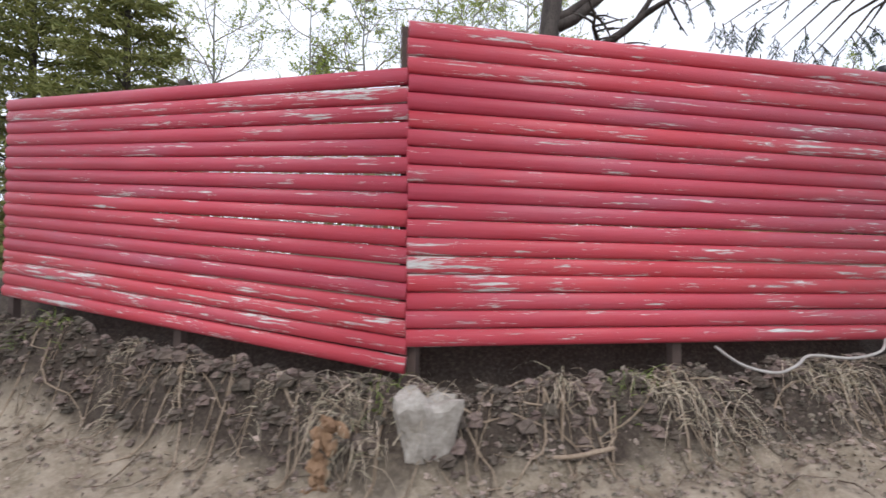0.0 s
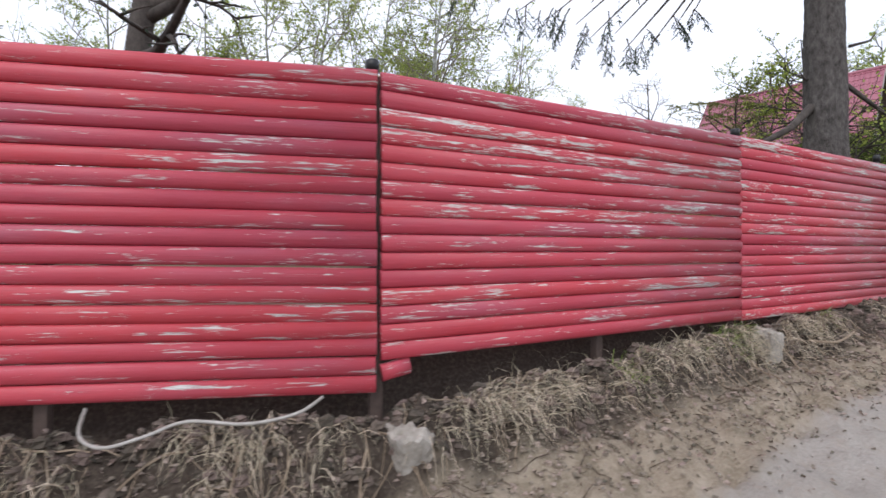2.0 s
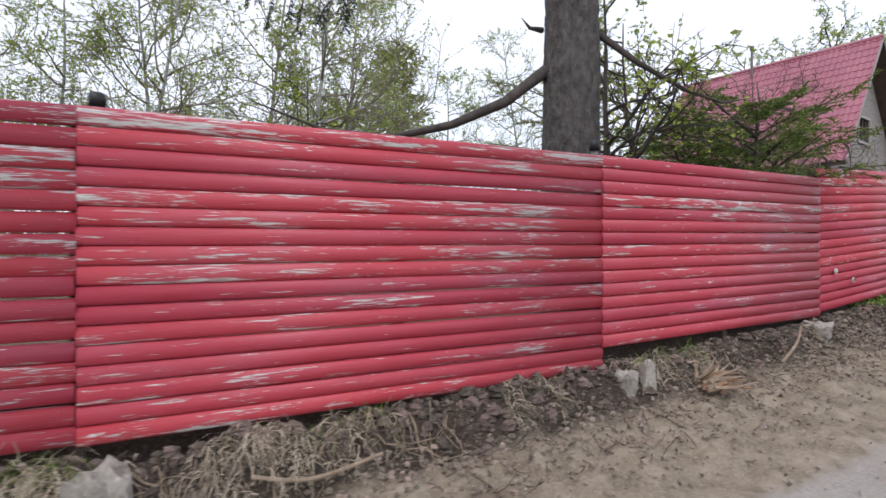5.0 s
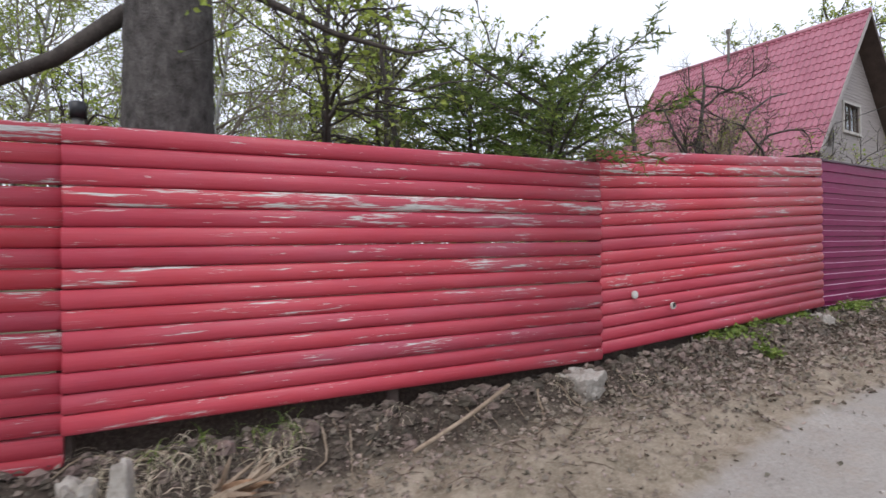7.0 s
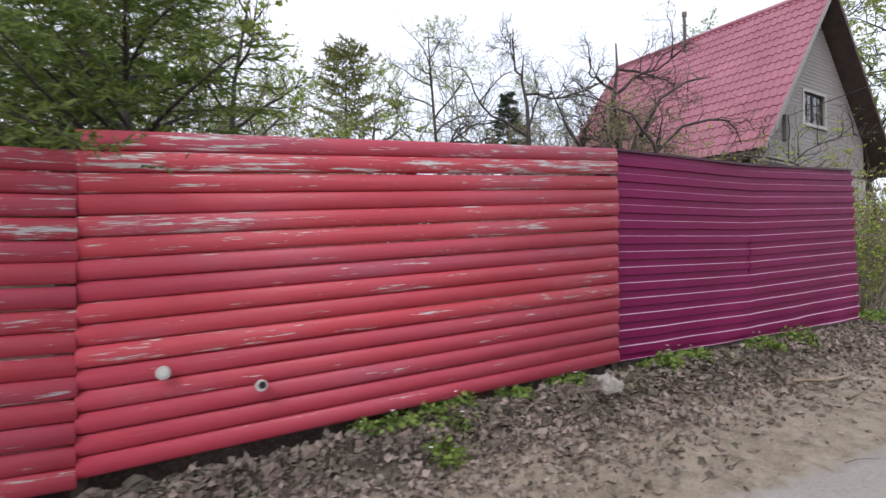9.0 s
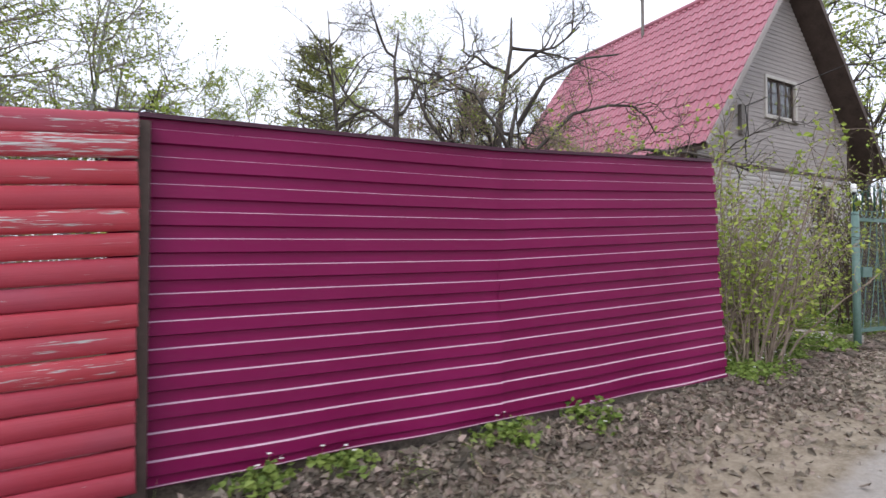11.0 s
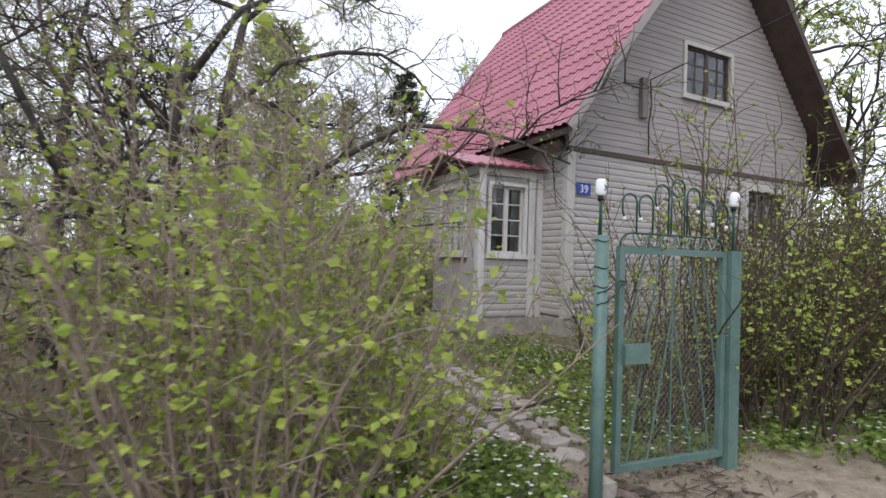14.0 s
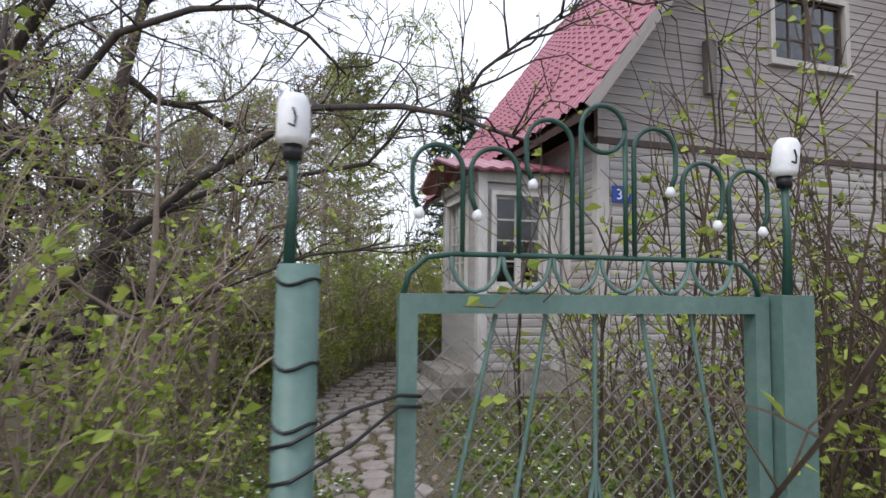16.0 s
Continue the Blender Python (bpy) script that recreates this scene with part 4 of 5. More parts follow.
for pts, r in (([(-0.25, -0.05, 2.55), (-0.65, -0.15, 2.22), (-1.15, -0.25, 1.98), (-1.7, -0.3, 1.85), (-2.3, -0.3, 1.92), (-2.9, -0.35, 2.15)], 0.06),
               ([(0.25, -0.05, 2.9), (0.6, -0.1, 2.62), (1.1, 0.0, 2.4), (1.55, 0.15, 2.32), (1.9, 0.25, 2.4)], 0.036),
               ([(-0.28, 0, 2.95), (-0.42, -0.12, 2.92), (-0.5, -0.15, 3.0)], 0.03), ([(0.28, -0.1, 3.4), (0.5, -0.2, 3.45), (0.62, -0.22, 3.6)], 0.025)):
    g = Geo()
    g.tube(pts, taper(r, r * 0.1, len(pts)), 8)
    part("dead_limb", g, BARK_DARK, spruce, "crooked bare lower limb", smooth=True)
wood, green = Geo(), Geo()
for x, y, z, L in ((-3.4, 0.6, 3.85, 1.1), (-3.1, 0.8, 3.75, 1.1), (-2.85, 0.5, 3.7, 1.0), (-2.55, 0.9, 3.6, 1.1), (-2.2, 0.7, 3.65, 1.0), (-1.9, 0.6, 3.85, 0.9), (-3.8, 0.7, 3.95, 1.1), (-4.3, 0.5, 3.95, 1.1), (-1.5, 0.9, 4.1, 0.9), (-4.8, 0.6, 4.2, 1.0)):
    wood.tube([(0, 0, 5.2), (x * 0.4, y * 0.4, 4.9), (x * 0.75, y * 0.75, z + 0.75), (x, y, z)], [0.05, 0.035, 0.02, 0.006], 5)
    for _ in range(3):
        spray(wood, green, rg, Vector((x + rg.gauss(0, 0.15), y + rg.gauss(0, 0.2), z + rg.uniform(0, 0.3))), Vector((rg.gauss(-0.2, 0.4), rg.gauss(-0.2, 0.4), -0.8)), L * rg.uniform(0.3, 0.5), -0.5, 7, 22, 0.04)
for b in range(34):
    a = b * 2.4
    spray(wood, green, rg, Vector((0, 0, 5.8 + b * 0.16)), Vector((math.cos(a), math.sin(a), 0.1)), 3.4 - b * 0.06, -0.22, 12, 20, 0.09)
part("branchwork", wood, BARK_DARK, spruce)
part("foliage", green, L_NEEDLE_D, spruce)

conifer("young_spruce", 11.98, 8.80, 2.45, 0.05, 5, L_NEEDLE, "young green spruce with dense drooping boughs over fence", rounded=True, low=0.46, width=0.66, droop=-0.10, boughs=32, twigs=18, needles=24, size=0.055, z=plane_z(11.98, 8.80) + 0.3)
broadleaf("bird_cherry", 9.95, 8.35, 4.4, 0.07, 21, CHERRY_OPT, BARK_DARK, L_SPRING, "slender bird cherry with fresh light green leaves", limbs=10, start=0.42, z=plane_z(10, 7.7) + 0.35)
broadleaf("bird_cherry", 10.55, 9.1, 4.0, 0.06, 22, CHERRY_OPT, BARK_DARK, L_SPRING, "slender bird cherry with fresh light green leaves", limbs=8, start=0.45, z=plane_z(10.5, 8.5) + 0.35)
conifer("young_spruce", 11.25, 9.2, 2.5, 0.05, 7, L_NEEDLE, "young green spruce with loose drooping boughs over fence", rounded=True, low=0.42, width=0.52, droop=-0.18, boughs=26, twigs=15, needles=22, size=0.055, z=plane_z(11.25, 9.2) + 0.3)
conifer("young_spruce", 10.2, 10.6, 3.9, 0.07, 6, L_OLIVE, "young olive green spruce with spreading boughs", rounded=True, low=0.40, width=0.48, droop=-0.16, boughs=24, twigs=13, needles=22, size=0.07)
broadleaf("bird_cherry", 5.6, 11.5, 4.4, 0.07, 23, CHERRY_OPT, BARK_DARK, L_SPRING, "slender bird cherry with fresh light green leaves", limbs=12, start=0.3)
broadleaf("bird_cherry", 11.0, 11.5, 4.6, 0.07, 24, CHERRY_OPT, BARK_DARK, L_SPRING, "slender bird cherry with fresh light green leaves", limbs=12, start=0.3)
broadleaf("bird_cherry", 12.6, 12.5, 3.6, 0.06, 25, CHERRY_OPT, BARK_DARK, L_SPRING, "slender bird cherry with fresh light green leaves", limbs=10, start=0.3)
conifer("far_spruce", -5.2, 11.0, 8.5, 0.15, 46, L_OLIVE, "dense olive green spruce behind the fence", low=0.05, width=0.30, droop=-0.12, boughs=110, twigs=15, needles=13, size=0.15)
broadleaf("pine_tree", 1.02, 4.75, 9.0, 0.13, 31, dict(kids=(0, 5, 4), jitter=0.2, lift=0.0, leaves=2, size=0.04, reach=0.16, level=2), BARK_DARK, L_NEEDLE_D, "dark trunked pine with spreading bare limbs above fence", limbs=18, start=0.26, spread=0.7, z=0.8)
conifer("far_spruce", -7.6, 12.2, 9.0, 0.16, 41, L_OLIVE, "dense olive green spruce behind the fence", low=0.02, width=0.36, droop=-0.12, boughs=130, twigs=16, needles=14, size=0.15)
conifer("far_spruce", -10.4, 12.4, 8.0, 0.15, 42, L_OLIVE, "dense olive green spruce behind the fence", low=0.02, width=0.38, droop=-0.12, boughs=120, twigs=16, needles=14, size=0.15)
conifer("far_spruce", 15.6, 30.5, 8.2, 0.14, 43, L_NEEDLE_D, "dark spruce standing behind the garden", low=0.03, width=0.36, droop=-0.14, boughs=64, twigs=12, needles=12, size=0.19)
conifer("far_pine", 5.3, 41.0, 15.0, 0.25, 44, L_OLIVE, "yellowish green pine behind the garden", rounded=True, low=0.25, width=0.25, droop=0.02, boughs=66, twigs=12, needles=10, size=0.34)

# apple trees of the garden, still bare
broadleaf("apple_tree", 16.35, 16.4, 5.6, 0.13, 51, APPLE_OPT, BARK_DARK, L_SPRING, "bare old apple tree with crooked dark limbs", limbs=9, start=0.22, spread=1.2)
broadleaf("apple_tree", 15.2, 15.8, 5.4, 0.11, 52, APPLE_OPT, BARK_DARK, L_SPRING, "bare old apple tree with crooked dark limbs", limbs=8, start=0.25, spread=1.2)
broadleaf("bare_tree", 13.3, 19.8, 7.2, 0.09, 53, dict(kids=(0, 6, 5), jitter=0.18, lift=0.05, leaves=1, size=0.04, reach=0.34, level=2), BARK_DARK, L_PALE, "slender tree still almost bare of leaves", limbs=15, start=0.25)
PLUM_OPT = dict(kids=(0, 6, 6, 5), jitter=0.22, lift=0.03, leaves=1, size=0.035, reach=0.5, level=3)
for i, (x, y, h) in enumerate(((17.9, 15.5, 3.4), (17.0, 17.4, 3.6), (16.2, 14.9, 3.6), (17.2, 19.6, 3.4), (17.6, 16.6, 3.4), (16.4, 18.2, 4.0), (15.4, 17.0, 4.2), (14.6, 19.6, 4.4))):
    broadleaf("plum_tree", x, y, h, 0.045, 55 + i, PLUM_OPT, TWIG, L_SPRING, "thicket of brown plum twigs with few leaves", limbs=9, start=0.15)
# long low limbs that reach over the path
big = thing("leaning_apple_tree", pose(16.9, 15.4, plane_z(16.9, 15.4)), "old leaning apple tree whose long limbs cross the path", "tree")
rg = random.Random(77)
wood, leaves, stem = Geo(), Geo(), Geo()
trunk = [(0, 0, -0.3), (0.05, 0.0, 0.5), (0.0, 0.1, 1.1), (-0.1, 0.1, 1.8), (-0.05, 0.0, 2.6), (0.1, -0.05, 3.4)]
stem.tube(trunk, [0.10, 0.085, 0.075, 0.065, 0.05, 0.012], 10)
for pts, r in (([(0.0, 0.1, 1.1), (0.5, 0.4, 1.7), (1.1, 0.7, 2.3), (1.55, 0.8, 2.58), (1.98, 0.82, 2.80), (2.7, 0.76, 2.72), (3.11, 0.66, 2.59), (3.4, 0.6, 2.45), (3.61, 0.65, 2.37)], 0.040),
               ([(3.11, 0.66, 2.59), (3.32, 0.57, 2.81), (3.62, 0.5, 2.96), (3.89, 0.44, 3.03), (4.08, 0.41, 3.08)], 0.013),
               ([(0.0, 0.1, 1.2), (0.5, 0.6, 1.9), (0.99, 0.86, 2.22), (1.62, 1.03, 2.35), (2.29, 1.12, 2.44), (2.51, 1.06, 2.6), (2.76, 0.97, 2.83)], 0.032),
               ([(-0.1, 0.1, 1.8), (0.4, 0.1, 2.7), (0.9, 0.15, 3.2), (1.42, 0.26, 3.34), (1.79, 0.39, 3.36), (2.07, 0.62, 3.24), (2.26, 0.82, 3.01)], 0.034),
               ([(0.05, 0.0, 0.8), (0.6, 0.25, 1.2), (1.3, 0.6, 1.45), (1.9, 1.0, 1.75), (2.5, 1.5, 1.85)], 0.028),
               ([(0.1, -0.05, 3.0), (0.5, 0.1, 3.7), (1.1, 0.4, 4.1), (1.7, 0.8, 4.3)], 0.04),
               ([(-0.1, 0.1, 1.6), (-0.7, -0.1, 2.4), (-1.2, -0.2, 3.1), (-1.5, -0.1, 3.9)], 0.05)):
    pts = [Vector(p) for p in pts]
    wood.tube(pts, taper(r, r * 0.25, len(pts)), 7)
    for i in range(1, len(pts)):
        for k in range(3):
            q = pts[i - 1].lerp(pts[i], rg.random())
            branch(wood, leaves, rg, q, side_way(rg, pts[i] - pts[i - 1], rg.uniform(0.6, 1.3)) + Vector((0, 0, 0.3)), rg.uniform(0.3, 0.75), 0.009, 2 if k == 0 and r > 0.03 else 1, dict(kids=(0, 4, 4), jitter=0.25, lift=0.03, leaves=1, size=0.03))
part("trunk", stem, BARK_DARK, big, smooth=True)
part("branchwork", wood, BARK_DARK, big, smooth=True)
part("crown", leaves, L_SPRING, big)

# birches and alders behind the fence and the garden
rg = random.Random(9)
makers = []
for seed in range(4):
    makers.append(broadleaf("birch_tree", -3.0 + seed * 2.7, 17.5 + seed * 1.3, 10 + seed, 0.10, 60 + seed, BIRCH_OPT, BIRCH, L_PALE, "slender birch with thin pale green spring leaves", limbs=22, start=0.16, group="birches behind the fence"))
for x, y in ((-6.5, 19), (-1.8, 23), (0.8, 15.5), (2.6, 20), (4.6, 17.5), (4.4, 24), (4.5, 28.6), (2.0, 27.4), (5.2, 31), (8.6, 33), (14.0, 36), (3.4, 30), (18.5, 38), (-9, 26), (-13, 20), (0, 34), (-5, 31)):
    copy_thing(makers[rg.randrange(4)], pose(x, y, plane_z(x, min(y, 22)), 0, 0, rg.uniform(0, 360)) @ Matrix.Scale(rg.uniform(0.8, 1.15), 4))
for i, (x, y, h) in enumerate(((29.4, 27.0, 11.5), (32.5, 28.0, 12), (29.5, 32, 12), (36, 24, 11), (27.0, 35, 12))):
    broadleaf("maple_tree", x, y, h, 0.16, 80 + i, FAR_OPT, BARK_DARK, L_PALE, "dark trunked tree in light green leaf beside house", limbs=20, start=0.15)


# The unseen half across the road is added, and taller, to darken reflections.
woods, twigs = Geo(), Geo()
rg = random.Random(19)
for _ in range(34000):
    a = radians(rg.uniform(0, 360))
    r = rg.uniform(38, 60)
    x, y = 13 + r * math.cos(a), 8 + r * math.sin(a)
    k = rg.random() ** 1.4
    h = (4.5 + 2.5 * noise.noise(Vector((math.cos(a) * 7, math.sin(a) * 7, 0)))) * (1.0 if y > 8 else 1.8) * k
    woods.leaf(Vector((x, y, plane_z(min(30, max(-14, x)), min(22, max(-8, y))) + h)), rg.uniform(0.25, 0.6), rg)
for _ in range(1900):
    a = radians(rg.uniform(0, 360))
    r = rg.uniform(36, 62)
    p = Vector((13 + r * math.cos(a), 8 + r * math.sin(a), plane_z(min(30, max(-14, 13 + r * math.cos(a))), min(22, max(-8, 8 + r * math.sin(a)))) - 0.2))
    pts = wander(rg, p, (0, 0, 1), rg.uniform(5, 11), 5, 0.08)
    twigs.tube(pts, taper(0.07, 0.015, 6), 4)
tagged(part("far_woods", woods, L_OLIVE), "olive green undergrowth of the distant wood, road side added unseen", "woods", kind="stuff")
tagged(part("far_stems", twigs, PALE_TWIG), "thin grey stems of the distant wood, road side added unseen", "woods", kind="stuff")


# ---- thickets by the gate ----
def shrub(x, y, height, stems, spread, seed, leafmat, label, leaves=3, size=0.044, lean=(0, 0), group="spring shrubs", name="shrub", wood_mat=TWIG):
    rg = random.Random(seed)
    wood, green = Geo(), Geo()
    for _ in range(stems):
        a, r = rg.uniform(0, 2 * math.pi), spread * math.sqrt(rg.random()) * 0.55
        p = Vector((r * math.cos(a), r * math.sin(a), -0.08))
        d = Vector((math.cos(a) * 0.22 + lean[0] + rg.gauss(0, 0.12), math.sin(a) * 0.22 + lean[1] + rg.gauss(0, 0.12), 1))
        h = height * rg.uniform(0.55, 1.08)
        pts = wander(rg, p, d, h, 6, 0.10, -0.01)
        wood.tube(pts, taper(rg.uniform(0.006, 0.013), 0.002, 7), 4)
        for k in range(16):
            s = rg.uniform(0.2, 1.0)
            i = min(5, int(s * 6))
            q = pts[i].lerp(pts[i + 1], s * 6 - i)
            dd = side_way(rg, pts[i + 1] - pts[i], rg.uniform(0.4, 1.2))
            tw = wander(rg, q, dd, rg.uniform(0.12, 0.42), 3, 0.2, 0.02)
            wood.tube(tw, taper(0.0032, 0.0012, 4), 3)
            for _ in range(leaves):
                j = rg.randrange(3)
                q2 = tw[j].lerp(tw[j + 1], rg.random())
                green.leaf(q2, size * rg.uniform(0.5, 1.2), rg)
    t = thing(name, pose(x, y, ground_z(x, y, False)), label, "shrub", group)
    part("stemwork", wood, wood_mat, t)
    part("foliage", green, leafmat, t)
    return t


rg = random.Random(15)
SHRUB = "thin stemmed shrub with small yellow green spring leaves"
for i, (x, y, h, n) in enumerate(((18.95, 12.95, 1.75, 24), (19.0, 12.95, 1.7, 22), (18.8, 13.3, 1.95, 22), (19.3, 13.4, 1.5, 15), (18.45, 13.4, 2.0, 20), (19.42, 13.75, 1.45, 14), (19.1, 14.15, 1.7, 16), (18.2, 14.2, 2.1, 18),
                                  (18.7, 14.2, 1.8, 12), (18.9, 14.9, 1.1, 10), (18.2, 15.3, 1.3, 12), (19.3, 14.6, 0.8, 6), (18.0, 16.2, 1.0, 10), (17.3, 16.6, 1.3, 12), (17.6, 13.6, 2.0, 18), (17.4, 14.6, 2.1, 16), (16.6, 13.6, 1.9, 14), (15.8, 14.6, 1.8, 12), (16.9, 18.3, 2.0, 22), (16.2, 19.5, 2.2, 22), (17.0, 21.0, 2.2, 24), (15.6, 21, 2.4, 22), (16.6, 23.5, 2.6, 24), (17.8, 24.5, 2.4, 24), (15, 24, 2.6, 24), (18.6, 26, 2.4, 24), (14.2, 18.5, 2.0, 18))):
    shrub(x, y, h * (1.28 if i in (0, 1, 2, 4, 7, 8) else 1.0), max(6, int(n * (0.95 if i < 9 else 0.8))), 0.55, 100 + i, L_SPRING, SHRUB, leaves=3 if i < 18 else 7, size=0.054 if i < 18 else 0.07)
for i, (x, y, h) in enumerate(((17.0, 19.0, 1.2), (16.6, 20.2, 1.5), (18.1, 21.5, 1.7), (16.4, 17.6, 1.5), (15.6, 18.6, 1.8), (17.4, 22.6, 2.0), (18.6, 23.5, 2.0), (16.0, 22.3, 2.0), (17.5, 21.0, 1.9), (18.5, 22.4, 2.2), (16.9, 23.2, 2.4), (19.3, 24.0, 2.2))):
    shrub(x, y, h, 24, 0.9, 220 + i, L_SPRING, "leafy light green garden bush", leaves=9, size=0.055, group="leafy garden bushes")
for i, (x, y, h, n) in enumerate(((22.0, 15.1, 1.7, 30), (22.6, 15.5, 1.8, 36), (23.2, 15.95, 1.9, 36), (23.9, 16.4, 2.0, 36), (24.6, 16.9, 2.1, 36), (25.4, 17.5, 2.2, 36), (26.3, 18.1, 2.3, 34), (22.5, 16.4, 2.0, 26), (23.5, 17.0, 2.2, 28), (24.6, 18.0, 2.3, 28), (27.2, 18.8, 2.4, 30), (28.2, 19.5, 2.5, 28), (26.4, 19.6, 2.4, 26), (29.2, 20.5, 2.6, 26), (28.0, 21.2, 2.6, 24), (25.6, 19.0, 2.4, 24))):
    shrub(x, y, h, int(n * 1.35), 0.6, 140 + i, L_DULL if i % 3 else L_SPRING, "thin stemmed hedge shrub with dull olive spring leaves", leaves=3, size=0.044, group="hedge beside the gate", wood_mat=TWIG_DARK)
for i, (x, y, h, n) in enumerate(((20.95, 15.0, 2.0, 7), (21.4, 15.2, 2.5, 10), (21.75, 15.5, 2.6, 12), (22.3, 15.9, 2.7, 12), (21.2, 16.2, 1.7, 6), (22.1, 17.2, 1.6, 8), (21.0, 17.6, 1.2, 6))):
    shrub(x, y, h, int(n * 1.7), 0.4, 170 + i, L_SPRING, "sparse upright rose shoots behind the gate", leaves=2, size=0.045, group="shoots behind the gate", wood_mat=TWIG_DARK)

# ---- garden path, herbs and flowers ----
path = thing("garden_path", pose(0, 0, 0), "crooked garden path of broken pale flagstones", "path", kind="structure")
rg = random.Random(33)
line = [Vector((20.35, 14.45)), Vector((19.95, 15.2)), Vector((19.25, 16.4)), Vector((18.5, 17.5)), Vector((18.0, 18.4)), Vector((17.7, 19.6)), Vector((17.6, 21.0))]
for a, b in zip(line, line[1:]):
    d = (b - a).normalized()
    o = Vector((-d.y, d.x))
    k = 0.0
    while k < (b - a).length:
        for w in (-0.33, -0.11, 0.11, 0.32):
            c = a + d * (k + rg.uniform(-0.04, 0.04)) + o * (w + rg.uniform(-0.035, 0.035))
            sx, sy = rg.uniform(0.085, 0.125), rg.uniform(0.085, 0.125)
            z = ground_z(c.x, c.y, True) + 0.012
            g = Geo()
            m = 7
            rim = [(sx * rg.uniform(0.8, 1.12) * math.cos(2 * math.pi * i / m), sy * rg.uniform(0.8, 1.12) * math.sin(2 * math.pi * i / m)) for i in range(m)]
            g.v = [(x, y, -0.03) for x, y in rim] + [(x, y, 0.006) for x, y in rim] + [(x * 0.9, y * 0.9, 0.014) for x, y in rim]
            g.f = [(i + r * m, (i + 1) % m + r * m, (i + 1) % m + (r + 1) * m, i + (r + 1) * m) for r in (0, 1) for i in range(m)] + [tuple(range(2 * m, 3 * m))]
            part("flagstone", g, FLAG, path, m=pose(c.x, c.y, z, rg.gauss(0, 2), rg.gauss(0, 2), math.degrees(math.atan2(d.y, d.x)) + rg.gauss(0, 14)))
        k += 0.21

herbs, petals = Geo(), Geo()
rg = random.Random(3)


def herb_patch(cx, cy, rad, count, flowers, height=0.09):
    for _ in range(count):
        a, r = rg.uniform(0, 2 * math.pi), rad * math.sqrt(rg.random())
        x, y = cx + r * math.cos(a), cy + r * math.sin(a)
        z = ground_z(x, y)
        h = height * rg.uniform(0.5, 1.3)
        for _ in range(5):
            p = Vector((x + rg.gauss(0, 0.02), y + rg.gauss(0, 0.02), z + h * rg.uniform(0.3, 1)))
            herbs.leaf(p, rg.uniform(0.03, 0.06), rg, 0.25)
    for _ in range(flowers):
        a, r = rg.uniform(0, 2 * math.pi), rad * math.sqrt(rg.random())
        x, y = cx + r * math.cos(a), cy + r * math.sin(a)
        c = Vector((x, y, ground_z(x, y) + height * rg.uniform(1.1, 1.7)))
        herbs.tube([c - Vector((0, 0, height * 1.2)), c], [0.0015, 0.001], 3)
        for k in range(6):
            t = 2 * math.pi * k / 6
            u, w = Vector((math.cos(t), math.sin(t), 0.25)), Vector((-math.sin(t), math.cos(t), 0))
            petals.quad(c, c + u * 0.009 + w * 0.005, c + u * 0.017, c + u * 0.009 - w * 0.005)


for cx, cy, rad, n, f in ((20.0, 14.1, 0.35, 130, 30), (19.6, 14.3, 0.4, 130, 25), (20.7, 15.3, 0.5, 150, 40), (20.5, 16.2, 0.6, 150, 40), (19.2, 14.9, 0.5, 130, 25), (21.6, 15.0, 0.5, 130, 30), (22.3, 14.9, 0.5, 130, 30), (23.0, 15.4, 0.5, 120, 30), (19.4, 13.4, 0.35, 110, 12), (18.75, 12.5, 0.3, 110, 6), (19.0, 12.8, 0.35, 90, 8),
                          (20.2, 17.2, 0.6, 120, 30), (21.5, 17.3, 0.7, 120, 30), (19.0, 16.0, 0.4, 70, 14), (24, 16.0, 0.5, 90, 20), (13.5, 8.93, 0.20, 70, 5), (13.85, 9.12, 0.2, 70, 6), (14.3, 9.42, 0.14, 40, 4), (14.7, 9.65, 0.14, 40, 5), (15.55, 10.2, 0.16, 50, 5), (15.9, 10.45, 0.16, 50, 5), (16.75, 10.95, 0.2, 60, 4), (17.3, 11.3, 0.18, 40, 4), (13.9, 8.75, 0.1, 25, 1), (20.9, 14.75, 0.4, 140, 35), (21.3, 15.6, 0.6, 170, 40), (20.9, 16.8, 0.7, 170, 35), (19.9, 18.0, 0.7, 130, 20), (22.0, 16.6, 0.6, 120, 25), (19.5, 13.85, 0.35, 120, 15), (18.6, 15.6, 0.5, 110, 15), (18.2, 16.6, 0.6, 110, 12), (17.4, 17.7, 0.7, 120, 10), (20.1, 13.75, 0.3, 90, 8), (22.8, 14.7, 0.5, 130, 25), (23.6, 15.2, 0.5, 120, 20)):
    herb_patch(cx, cy, rad, n, f)
tagged(part("herbs", herbs, L_HERB), "fresh green anemone leaves covering the ground", "plants", kind="stuff")
tagged(part("flowers", petals, PETAL), "small white anemone flowers above the leaves", "flowers", kind="stuff")


def along(rg, lo, hi):
    """A place on the fence's line between two of its corners, and the way across it."""
    k = rg.uniform(lo, hi)
    i = min(int(k), len(FENCE) - 2)
    (x0, y0), (x1, y1) = FENCE[i], FENCE[i + 1]
    t = k - i
    L = math.hypot(x1 - x0, y1 - y0)
    return x0 + (x1 - x0) * t, y0 + (y1 - y0) * t, (y1 - y0) / L, -(x1 - x0) / L


